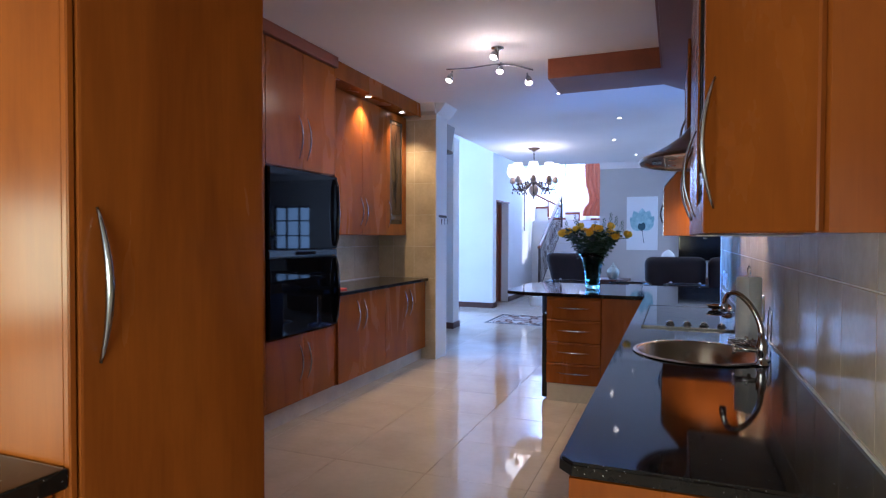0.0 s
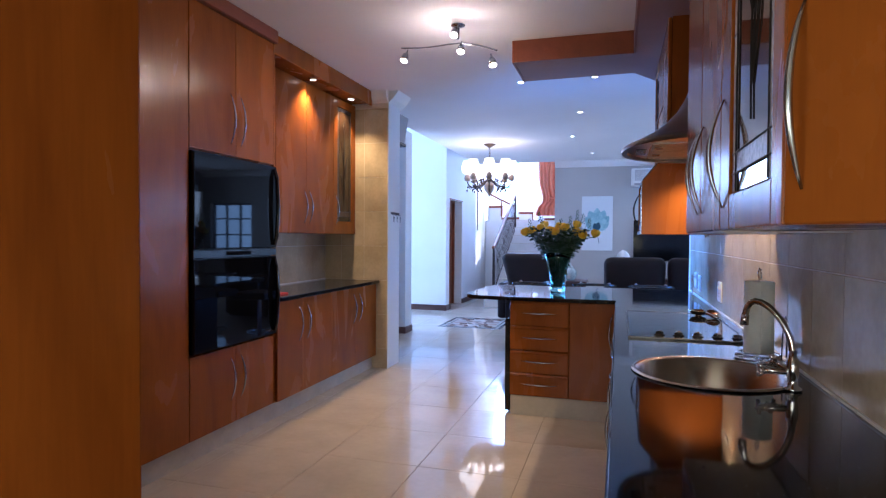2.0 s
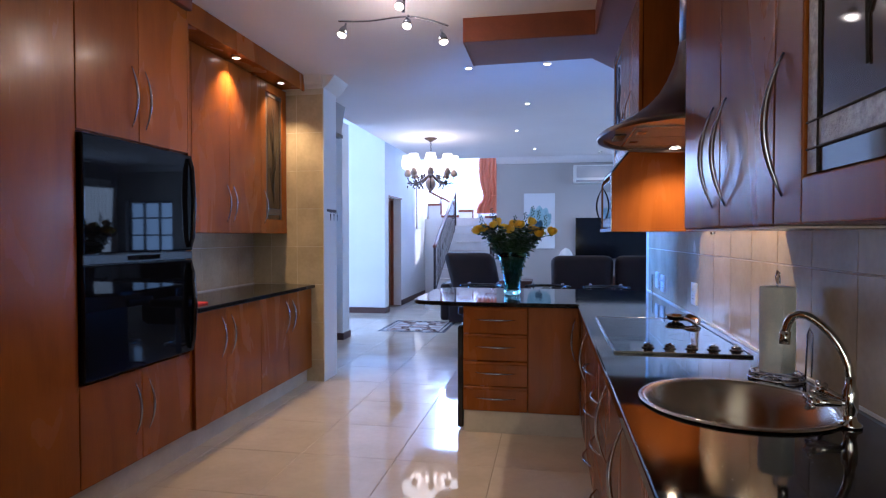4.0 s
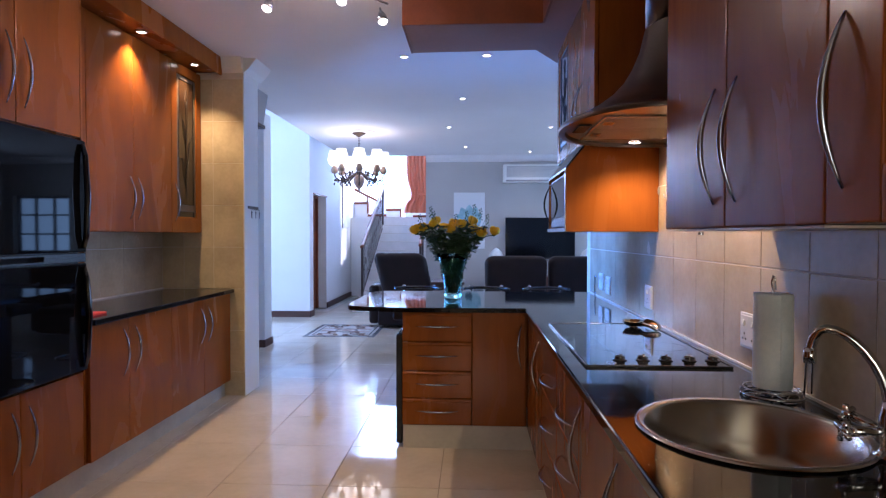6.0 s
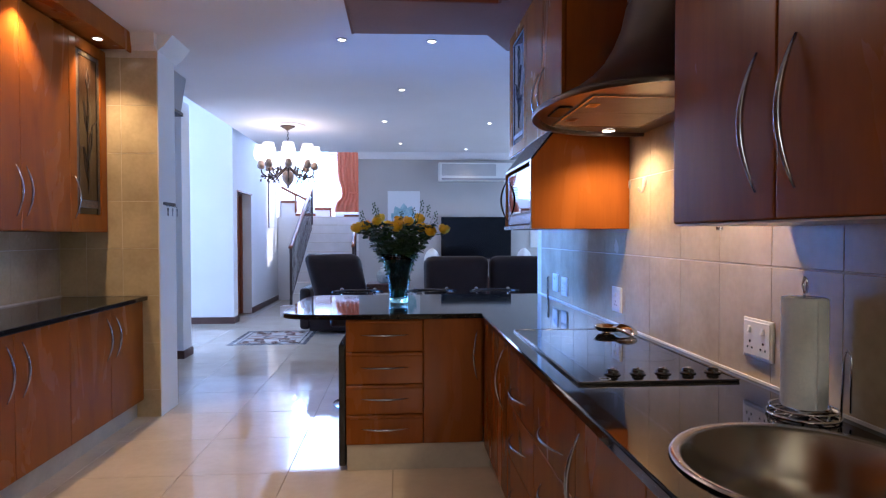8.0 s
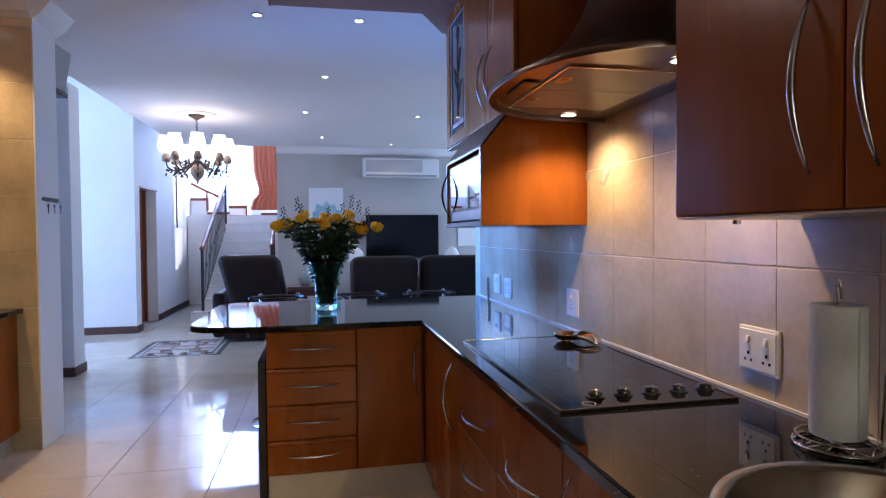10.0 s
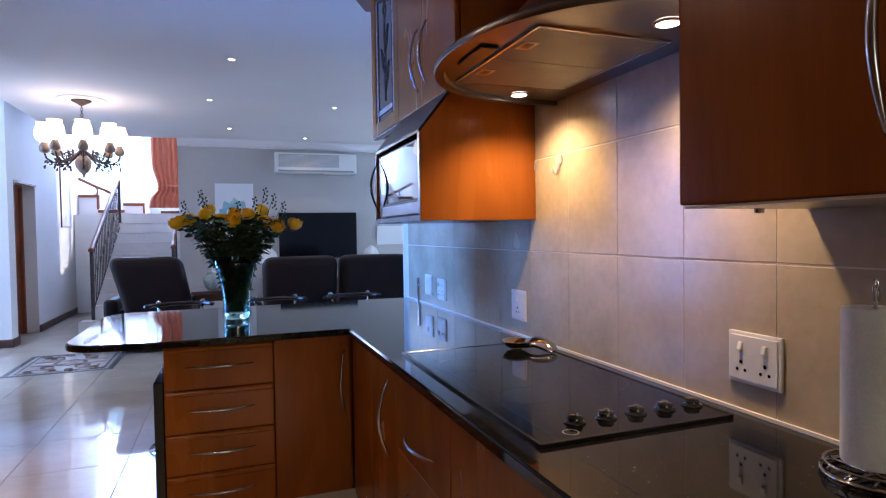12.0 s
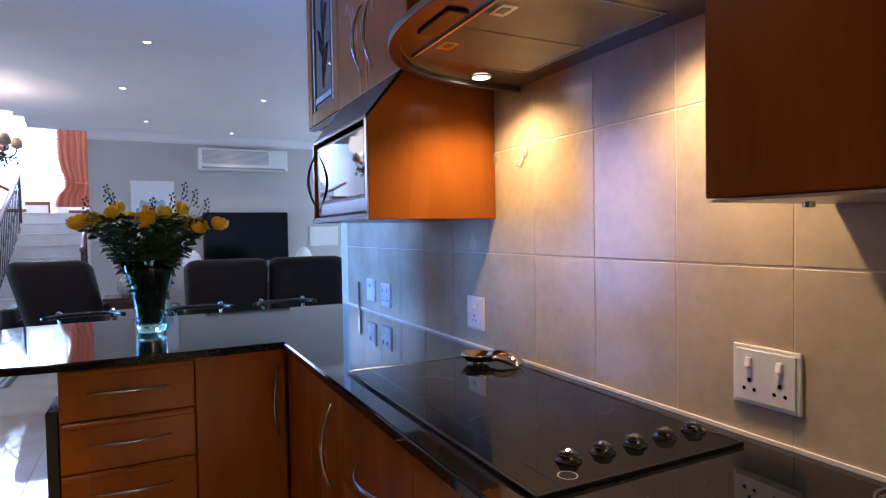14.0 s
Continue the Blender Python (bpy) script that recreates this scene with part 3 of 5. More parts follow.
leaded(d, -3.221, 4.09, 4.395, 1.495, 2.595, side=1)
structure("soffit_west", box(-3.55, -3.031, 2.674, 4.44, 2.69, 2.818, 0.003), WOOD, "cherry soffit over the wall units")
structure("soffit_west_fascia", prism([(2.674, 2.672), (4.46, 2.672), (4.46, 2.819), (2.674, 2.819)], "x", -3.030, -3.016, 0.003), WOOD, "dark cherry fascia strip")


def downlight(x, y, z, power=6, warm=True, r=0.038, angle=95, group="", label=""):
    c = thing("downlight", (x, y, z), label or "small round recessed ceiling light, lit", "light", group)
    part("ring", lathe([(r, 0), (r, -0.004), (r * 0.78, -0.008), (r * 0.72, -0.004), (r * 0.72, 0)], (x, y, z), 20, cap=False), SATIN, c, "", True)
    part("bulb", lathe([(r * 0.7, -0.0025), (r * 0.3, -0.006), (0.001, -0.006)], (x, y, z), 16), BULB, c)
    if power:
        spot("downlight_lamp", (x, y, z - 0.02), (x, y, 0), power, angle, 0.8, (1, 0.66, 0.30) if warm else (1, 0.85, 0.7))


G = "downlights in the soffit"
for y in (3.46, 4.2):
    downlight(-3.125, y, 2.689, 50, group=G, angle=100)
G = "downlights in the ceiling"
for x, y in ((-1.507, 4.5), (-0.83, 4.49), (-1.05, 5.99), (-1.265, 7.64), (-1.06, 9.43), (0.107, 7.68), (0.055, 10.0)):
    downlight(x, y, CZ - 0.001, 10, False, group=G)

# ---- east side ----
EG = "cherry units along the east wall"


def drawer_unit(y0, y1, group):
    c = thing("drawer_cabinet", (-0.3, (y0 + y1) / 2, 0.13), "cherry drawer cabinet with three wide drawers under black granite", "cabinet", group)
    part("body", box(-0.575, -0.02, y0 + 0.001, y1 - 0.001, 0.13, 0.868), WOOD, c)
    for z0, z1, hz in ((0.60, 0.866, 0.69), (0.365, 0.60, 0.49), (0.13, 0.365, 0.25)):
        d = front_x("drawer", -0.597, y0, y1, z0, z1, c, -1)
        m = (y0 + y1) / 2
        part("handle", bow((-0.597, m - 0.13, hz), (-0.597, m + 0.13, hz), (-0.03, 0, 0), 0.005), SATIN, d, HB, True)


def east_door_unit(y0, y1, doors, label="cherry base cabinet under black granite", top=None):
    return base_unit(-0.02, -0.597, y0, y1, doors, face=-1, label=label, group=EG, top=top)


east_door_unit(-0.26, 0.66, ((-0.26, 0.2, 0.15), (0.2, 0.66, 0.25)))
east_door_unit(0.66, 1.585, ((0.66, 1.12, 1.07), (1.12, 1.585, 1.54)), "cherry two-door sink cabinet under black granite", 0.71)
drawer_unit(1.585, 2.09, EG)
drawer_unit(2.09, 2.60, EG)
east_door_unit(2.60, 3.345, ((2.60, 2.98, 2.70), (2.98, 3.345, None)))
structure("plinth_east", box(-0.55, -0.03, -0.22, 3.35, 0, 0.128), PLINTH, "pale tiled plinth")
structure("east_end_panel", box(-0.595, -0.01, -0.284, -0.2605, 0.0, 0.868), WOOD, "cherry end panel")

# peninsula
c = thing("drawer_cabinet", (-1.165, 3.8, 0.149), "cherry cabinet with four drawers at the end of the peninsula", "cabinet", "peninsula units")
part("body", box(-1.385, -0.946, 3.372, 4.0, 0.149, 0.868), WOOD, c)
for z0, z1 in ((0.68, 0.866), (0.495, 0.68), (0.322, 0.495), (0.15, 0.322)):
    d = part("drawer", box(-1.3845, -0.947, 3.35, 3.371, z0 + 0.0015, z1 - 0.0015, 0.005, 2), WOOD, c)
    zc = (z0 + z1) / 2 + 0.005
    part("handle", bow((-1.30, 3.35, zc), (-1.03, 3.35, zc), (0, -0.026, 0), 0.0048), SATIN, d, HB, True)
    part("lip", box(-1.383, -0.949, 3.339, 3.349, z1 - 0.024, z1 - 0.003, 0.005), WOOD, d)
c = thing("corner_cabinet", (-0.8, 3.8, 0.149), "cherry corner cabinet with one door in the peninsula", "cabinet", "peninsula units")
part("body", box(-0.944, -0.6, 3.372, 4.0, 0.149, 0.868), WOOD, c)
d = part("door", box(-0.943, -0.612, 3.35, 3.371, 0.151, 0.866, 0.004, 2), WOOD, c)
part("handle", bow((-0.632, 3.35, 0.51), (-0.632, 3.35, 0.80), (-0.022, -0.034, 0), 0.0055), SATIN, d, HB, True)
structure("plinth_peninsula", box(-1.38, -0.56, 3.36, 3.98, 0, 0.147), PLINTH, "pale tiled plinth")
structure("peninsula_back", box(-1.385, -0.02, 4.001, 4.016, 0.0, 0.868), WOOD, "cherry back panel of the peninsula")
t = thing("end_panel", (-1.41, 3.6, 0), "black upright panel against the end of the peninsula", "panel")
part("panel", box(-1.428, -1.389, 3.38, 3.98, 0.02, 0.72, 0.004), BLACKPLAST, t)

# the L-shaped worktop with a round cut for the sink
SX, SY, SR = -0.305, 1.055, 0.235
w = thing("worktop", (-0.6, 2.0, 0.87), "L-shaped polished black granite worktop with a rounded peninsula end", "worktop")
bm = bmesh.new()
arc = lambda cx, cy, r, a0, a1, n: [(cx + r * math.cos(radians(a0 + (a1 - a0) * i / n)), cy + r * math.sin(radians(a0 + (a1 - a0) * i / n))) for i in range(n + 1)]
outline = ([(-0.003, -0.284)] + [(-0.003, y) for y in (0.7, 1.4, 2.4, 3.31, 4.42)] + arc(-1.60, 4.26, 0.16, 90, 180, 6)
           + arc(-1.60, 3.50, 0.16, 180, 250, 5) + [(-1.42, 3.31), (-0.62, 3.31)] + [(-0.62, y) for y in (2.4, 1.4, 0.7, -0.252)] + [(-0.59, -0.284)])
hole = arc(SX, SY, SR - 0.006, 0, 360, 36)[:-1]
for z, flip in ((0.9, False), (0.872, True)):
    vo = [bm.verts.new((x, y, z)) for x, y in outline]
    vh = [bm.verts.new((x, y, z)) for x, y in hole]
    es = [bm.edges.new((a, b)) for a, b in zip(vo, vo[1:] + vo[:1])] + [bm.edges.new((a, b)) for a, b in zip(vh, vh[1:] + vh[:1])]
    bmesh.ops.triangle_fill(bm, edges=es, use_beauty=True)
    if z == 0.9:
        top = (vo, vh)
for k, low in ((0, vo), (1, vh)):
    up = top[k]
    for i in range(len(up)):
        j = (i + 1) % len(up)
        bm.faces.new((up[i], up[j], low[j], low[i]))
bmesh.ops.recalc_face_normals(bm, faces=bm.faces)
rim = [e for e in bm.edges if all(v in set(top[0]) for v in e.verts) and any(abs(f.normal.z) < 0.5 for f in e.link_faces)]
bmesh.ops.bevel(bm, geom=rim, offset=0.006, segments=3, affect="EDGES")
part("slab", bm, GRANITE, w)
part("seal", box(-0.012, -0.0025, -0.284, 4.42, 0.9005, 0.909), WHITEPLAST, w, "pale sealant bead")

# sink
s = thing("sink", (SX, SY, 0.72), "round brushed steel sink set into black granite", "sink")
part("bowl", lathe([(SR + 0.016, 0.904), (SR + 0.012, 0.909), (SR, 0.9075), (SR - 0.01, 0.9), (SR - 0.022, 0.80), (SR - 0.055, 0.745), (SR - 0.1, 0.735), (0.045, 0.73),
                   (0.04, 0.725), (0.002, 0.724), (0.002, 0.722), (0.05, 0.722), (SR - 0.05, 0.732), (SR - 0.012, 0.8), (SR - 0.0065, 0.9)], (SX, SY, 0), 64, cap=False), STEEL, s, "", True)
part("drain", lathe([(0.038, 0.7265), (0.03, 0.729), (0.012, 0.727), (0.002, 0.7265)], (SX, SY, 0), 24), CHROME, s, "", True)

# tap
TX, TY = -0.105, 0.89
tp = thing("tap", (TX, TY, 0.9), "tall chrome swan-neck tap with two cross handles", "tap")
part("base", lathe([(0.026, 0.9005), (0.026, 0.908), (0.016, 0.915), (0.013, 0.93), (0.017, 0.945), (0.017, 0.985), (0.012, 0.995), (0.010, 1.02)], (TX, TY, 0), 20), CHROME, tp, "", True)
over = Vector((-0.118, 0.068, 0))
neck = [(TX + over.x * u, TY + over.y * u, z) for u, z in ((0, 0.98), (0.0, 1.01), (0.03, 1.04), (0.09, 1.066), (0.18, 1.092), (0.30, 1.116), (0.42, 1.133), (0.54, 1.146),
                                                          (0.66, 1.154), (0.78, 1.156), (0.88, 1.150), (0.95, 1.133), (0.99, 1.112), (1.0, 1.095))]
part("neck", sweep(neck, 0.0098, 14), CHROME, tp, "", True)
part("spout_tip", sweep([neck[-2], neck[-1], (neck[-1][0], neck[-1][1], 1.080)], 0.0125, 14), CHROME, tp, "", True)
for s_ in (-1, 1):
    ahead, across = over.normalized(), Vector((0.58, 0.81, 0))
    tip = Vector((TX, TY, 0.962 + 0.006 * s_)) + ahead * 0.062 + across * 0.04 * s_
    root = Vector((TX, TY, 0.955))
    part("valve", sweep([root, root.lerp(tip, 0.6), tip], [0.009, 0.010, 0.012], 10), CHROME, tp, "", True)
    bm = sweep([tip, tip + (tip - root).normalized() * 0.016], [0.013, 0.012], 10)
    ax = (tip - root).normalized()
    u1 = ax.orthogonal().normalized()
    u2 = ax.cross(u1)
    for a in range(4):
        q = radians(20 + 90 * a)
        e1 = tip + ax * 0.012
        sweep([e1, e1 + 0.022 * (math.cos(q) * u1 + math.sin(q) * u2)], [0.0045, 0.0065], 8, bm)
    part("cross_handle", bm, CHROME, tp, "", True)

# hob
DARKTRIM = mat("dark_metal_trim", (0.07, 0.07, 0.075), 0.25, 0.9)
h = thing("hob", (-0.31, 2.18, 0.9), "black glass hob with five chrome-and-black knobs", "hob")
part("glass", box(-0.548, -0.068, 1.70, 2.66, 0.9005, 0.9075, 0.002), BLACKGLASS, h)
bm = bmesh.new()
for a in ((-0.556, -0.549, 1.692, 2.668), (-0.067, -0.06, 1.692, 2.668), (-0.549, -0.067, 1.692, 1.699), (-0.549, -0.067, 2.661, 2.668)):
    box(*a, 0.9005, 0.9095, 0.0015, bm=bm)
part("trim", bm, DARKTRIM, h, "thin bevelled metal trim")
RING = mat("printed_grey", (0.028, 0.028, 0.03), 0.15)
for x, y, r in ((-0.19, 2.06, 0.10), (-0.42, 2.40, 0.095), (-0.41, 2.02, 0.075), (-0.2, 2.42, 0.075)):
    part("burner_mark", lathe([(r, 0.9078), (r - 0.0025, 0.9078)], (x, y, 0), 40, cap=False), RING, h)
for i in range(5):
    x = -0.418 + i * 0.081
    k = part("knob", lathe([(0.025, 0.9078), (0.024, 0.911), (0.017, 0.913), (0.0185, 0.919), (0.0165, 0.923), (0.002, 0.924)], (x, 1.785, 0), 18), KNOB, h, "", True)
    part("grip", merged(lathe([(0.008, 0.923), (0.007, 0.927), (0.001, 0.929)], (x + 0.004, 1.787, 0), 10), box(x - 0.012, x + 0.0, 1.782, 1.788, 0.9225, 0.927, 0.001)), CHROME, k, "chrome grip")
part("badge", lathe([(0.018, 0.9079), (0.0155, 0.9079)], (-0.46, 1.735, 0), 20, cap=False), GREYPLAST, h, "thin oval badge outline")

# spoon rest
sr = thing("spoon_rest", (-0.13, 2.52, 0.908), "brass ladle-shaped spoon rest on the black hob", "spoon rest")
BRASS = mat("brass", (0.62, 0.47, 0.27), 0.14, 1.0)
part("bowl", lathe([(0.008, 0.912), (0.035, 0.916), (0.05, 0.934), (0.053, 0.94), (0.049, 0.938), (0.034, 0.921), (0.002, 0.917)], (-0.16, 2.56, 0), 28), BRASS, sr, "", True)
part("handle", sweep([(-0.135, 2.535, 0.930), (-0.112, 2.51, 0.938), (-0.095, 2.48, 0.934), (-0.085, 2.455, 0.925), (-0.08, 2.435, 0.916)], [0.024, 0.027, 0.027, 0.024, 0.016], 12, flat=0.4), CHROME, sr, "polished metal handle", True)
part("foot", lathe([(0.02, 0.9085), (0.016, 0.914), (0.008, 0.916)], (-0.16, 2.56, 0), 16), BRASS, sr, "", True)

# paper towel on its wire stand
p = thing("paper_towel_holder", (-0.1, 1.36, 0.9), "chrome wire stand with a half-used roll of kitchen paper", "holder")
ring = lambda cx, cy, r, z, n=24: [(cx + r * math.cos(2 * math.pi * i / n), cy + r * math.sin(2 * math.pi * i / n), z) for i in range(n)]
bm = sweep(ring(-0.1, 1.36, 0.078, 0.906), 0.004, 6, closed=True)
sweep(ring(-0.1, 1.36, 0.074, 0.922), 0.0025, 6, bm, closed=True)
sweep([(-0.178, 1.36, 0.906), (-0.022, 1.36, 0.906)], 0.003, 6, bm)
sweep([(-0.1, 1.282, 0.906), (-0.1, 1.438, 0.906)], 0.003, 6, bm)
for i in range(12):
    a = 2 * math.pi * i / 12
    sweep([(-0.1 + 0.078 * math.cos(a), 1.36 + 0.078 * math.sin(a), 0.906), (-0.1 + 0.074 * math.cos(a + 0.15), 1.36 + 0.074 * math.sin(a + 0.15), 0.922)], 0.0022, 5, bm)
part("base", bm, CHROME, p, "", True)
part("stem", sweep([(-0.1, 1.36, 0.906), (-0.1, 1.36, 1.2), (-0.104, 1.36, 1.222), (-0.1, 1.36, 1.24), (-0.094, 1.36, 1.235), (-0.093, 1.36, 1.2)], 0.003, 6), CHROME, p, "", True)
part("side_arm", sweep([(-0.03, 1.325, 0.906), (-0.028, 1.32, 1.05), (-0.024, 1.316, 1.068), (-0.016, 1.312, 1.05), (-0.018, 1.31, 0.92)], 0.0028, 6), CHROME, p, "", True)
r = thing("paper_roll", (-0.1, 1.36, 0.926), "white embossed roll of kitchen paper on a wire stand", "kitchen paper")
part("paper", lathe([(0.018, 0.926), (0.048, 0.926), (0.0495, 0.93), (0.0495, 1.185), (0.048, 1.19), (0.018, 1.19), (0.018, 0.926)], (-0.1, 1.36, 0), 40, cap=False), PAPER, r, "", True)
arc_at = lambda r, k: (-0.1 + r * math.cos(radians(-94 + 7 * k)), 1.36 + r * math.sin(radians(-94 + 7 * k)))
part("loose_sheet", prism([arc_at(0.0515, k) for k in range(17)] + [arc_at(0.0503, k) for k in range(16, -1, -1)], "z", 0.929, 1.188), PAPER, r, "", True)


# sockets
def socket(y0, y1, z0, z1, kind):
    c = thing("socket", (0, (y0 + y1) / 2, (z0 + z1) / 2), {"double": "white double wall socket with two rocker switches", "switch": "white single wall switch on the tiles", "single": "white single wall socket on the tiles"}[kind],
              "socket")
    part("plate", box(-0.014, -0.0065, y0, y1, z0, z1, 0.003, 2), WHITEPLAST, c)
    part("frame", box(-0.017, -0.0135, y0 + 0.008, y1 - 0.008, z0 + 0.008, z1 - 0.008, 0.0015), WHITEPLAST, c)
    ym, w = (y0 + y1) / 2, y1 - y0
    n = 2 if kind == "double" else 1
    for i in range(n):
        yc = ym + (i - (n - 1) / 2) * w * 0.45
        if kind != "switch":
            bm = bmesh.new()
            for dy, dz, rr in ((0, -0.010, 0.0045), (-0.011, -0.028, 0.004), (0.011, -0.028, 0.004)):
                lathe([(rr, -0.0176), (0.0005, -0.0176)], (0, yc + dy, (z0 + z1) / 2 + dz), 12, "x", bm)
            part("holes", bm, BLACKPLAST, c)
        sw = part("rocker", prism([(-0.017, (z0 + z1) / 2 + 0.014), (-0.026, (z0 + z1) / 2 + 0.018), (-0.021, (z0 + z1) / 2 + 0.036), (-0.017, (z0 + z1) / 2 + 0.036)], "y", yc - 0.0055, yc + 0.0055, 0.001), WHITEPLAST, c)


socket(1.61, 1.752, 0.97, 1.09, "double")
socket(2.765, 2.885, 0.965, 1.088, "single")
socket(3.68, 3.81, 0.95, 1.07, "double")
socket(3.90, 4.03, 0.96, 1.08, "switch")
k = thing("hanging_tool", (-0.02, 4.16, 0.9), "thin steel utensil standing against the tiles", "utensil")
part("blade", box(-0.018, -0.008, 4.145, 4.175, 0.9, 1.05, 0.003), STEEL, k)
# White plastic greyed down, as the hood lamp close by overlights it.
HOOKPLAST = mat("greyed_hook_plastic", (0.36, 0.35, 0.32), 0.35)
for i, y in enumerate((2.69, 2.507)):
    hk = thing("hook", (0, y, 1.59), "small pale adhesive hook on the tiles", "hook", "hooks beside the hood")
    part("pad", lathe([(0.022, -0.0065), (0.022, -0.010), (0.018, -0.013), (0.002, -0.014)], (0, y, 1.578), 20, "x"), HOOKPLAST, hk, "", True)
    part("prong", sweep([(-0.012, y, 1.575), (-0.016, y, 1.545), (-0.024, y, 1.530), (-0.034, y, 1.535), (-0.038, y, 1.550)], [0.006, 0.0055, 0.005, 0.0045, 0.004], 8), HOOKPLAST, hk, "", True)


# wall units on the east side
def wall_unit_e(y0, y1, doors, z0=1.37, z1=2.66, name="wall_cabinet", label="cherry wall cabinet with bowed handles"):
    c = thing(name, (-0.17, (y0 + y1) / 2, z0), label, "cabinet", "wall units along the east wall")
    part("body", box(-0.312, -0.008, y0 + 0.001, y1 - 0.001, z0 + 0.002, z1), WOOD, c)
    for ya, yb, hy, ha, hb in doors:
        d = front_x("door", -0.335, ya, yb, z0, z1 - 0.003, c, -1)
        if hy:
            handle_x(-0.335, hy, ha, hb, d, -1)
    return c


c = wall_unit_e(0.72, 1.56, ((1.125, 1.56, 1.187, 1.43, 1.72), (0.72, 1.125, 1.065, 1.43, 1.72)))
part("bottom_rail", box(-0.33, -0.01, 0.73, 1.55, 1.3655, 1.370), PLINTH, c)
part("catch", lathe([(0.008, 1.362), (0.008, 1.354), (0.002, 1.353)], (-0.27, 1.44, 0), 12), SATIN, c)
c = wall_unit_e(0.07, 0.72, (), name="glazed_cabinet", label="cherry wall cabinet with a leaded glass door")
bm = box(-0.335, -0.315, 0.0715, 0.15, 1.372, 2.655, 0.004, 2)
for a in ((0.58, 0.7185, 1.372, 2.655), (0.15, 0.58, 1.372, 1.46), (0.15, 0.58, 2.58, 2.655)):
    box(-0.335, -0.315, *a, 0.004, 2, bm=bm)
d = part("door", bm, WOOD, c)
handle_x(-0.335, 0.67, 1.43, 1.72, d, -1)
leaded(d, -0.324, 0.155, 0.575, 1.465, 2.575, side=-1)
c = thing("corner_wall_cabinet", (-0.15, -0.05, 1.37), "cherry end wall cabinet with a slanted door", "cabinet", "wall units along the east wall")
part("body", prism([(-0.008, 0.069), (-0.308, 0.069), (-0.122, -0.165), (-0.008, -0.165)], "z", 1.372, 2.66), WOOD, c)
v = Vector((0.195, -0.24, 0)).normalized()
nrm = Vector((-0.24, -0.195, 0)).normalized()
p0 = Vector((-0.335, 0.066, 0))
q0 = p0 + v * 0.305
d = part("door", prism([(p0.x, p0.y), (q0.x, q0.y), (q0.x - nrm.x * 0.02, q0.y - nrm.y * 0.02), (p0.x - nrm.x * 0.02, p0.y - nrm.y * 0.02)], "z", 1.372, 2.655, 0.004), WOOD, c)
hp = p0 + v * 0.035
part("handle", bow((hp.x, hp.y, 1.43), (hp.x, hp.y, 1.74), nrm * 0.03), SATIN, d, HB, True)
# far units beyond the hood
c = wall_unit_e(2.67, 3.42, ((2.67, 3.045, 2.985, 1.93, 2.20), (3.045, 3.42, 3.105, 1.93, 2.20)), z0=1.86, label="cherry wall cabinet above the microwave")
part("edge_trim", box(-0.336, -0.30, 2.672, 3.945, 1.853, 1.8585, 0.001), SATIN, c, "pale metal edge strip")
c = wall_unit_e(3.42, 3.95, (), z0=1.86, name="glazed_cabinet", label="narrow cherry wall cabinet with leaded glass")
bm = box(-0.335, -0.315, 3.4215, 3.50, 1.865, 2.655, 0.003)
for a in ((3.87, 3.9485, 1.865, 2.655), (3.50, 3.87, 1.865, 1.93), (3.50, 3.87, 2.60, 2.655)):
    box(-0.335, -0.315, *a, 0.003, bm=bm)
d = part("door", bm, WOOD, c)
leaded(d, -0.324, 3.505, 3.865, 1.935, 2.595, side=-1)
c = thing("microwave_cabinet", (-0.23, 3.03, 1.37), "open cherry cabinet with a sloping top that holds a microwave", "cabinet")
side = [(-0.008, 1.372), (-0.47, 1.372), (-0.47, 1.69), (-0.335, 1.855), (-0.008, 1.855)]
part("side_panel", prism(side, "y", 2.68, 2.70, 0.001), WOOD, c)
part("side_panel", prism(side, "y", 3.34, 3.36, 0.001), WOOD, c)
part("shelf", box(-0.47, -0.008, 2.70, 3.34, 1.372, 1.392), WOOD, c)
part("edge_trim", box(-0.476, -0.4705, 2.68, 3.36, 1.372, 1.392, 0.001), SATIN, c, "pale metal edge strip")
part("edge_trim", box(-0.476, -0.4705, 2.68, 2.70, 1.3925, 1.69, 0.001), SATIN, c, "pale metal edge strip")
part("top_flap", prism([(-0.336, 1.853), (-0.47, 1.69), (-0.47, 1.702), (-0.345, 1.857)], "y", 2.70, 3.34), BLACKPLAST, c, "dark sloping flap")
m = thing("microwave", (-0.25, 3.03, 1.393), "silver microwave oven with a dark mirrored door", "microwave")
part("case", box(-0.44, -0.03, 2.715, 3.325, 1.394, 1.68, 0.004), SATIN, m)
d = part("door", box(-0.462, -0.441, 2.72, 3.32, 1.396, 1.676, 0.005, 2), BLACKPLAST, m)
part("lower_strip", box(-0.4665, -0.4622, 2.725, 3.25, 1.40, 1.445, 0.002), SATIN, d)
part("window", box(-0.4645, -0.4625, 2.735, 3.27, 1.455, 1.665, 0.0008), mat("mirror_glass", (0.09, 0.105, 0.125), 0.03, 1.0), d, "mirrored dark window")
part("handle", bow((-0.463, 3.31, 1.42), (-0.463, 3.31, 1.66), (-0.032, 0, 0), 0.005), BLACKPLAST, d, "black bowed handle", True)

# hood
h = thing("cooker_hood", (-0.2, 2.1, 1.8), "brushed steel cooker hood with a half-round canopy and a round flue", "cooker hood")
HA, HBx, HC = 0.478, 0.585, 2.065


def canopy(scale, z, n=28, back=-0.008):
    return [(back - HBx * scale * math.sin(math.pi * i / n) ** 0.6, HC + HA * scale * math.cos(math.pi * i / n), z) for i in range(n + 1)]


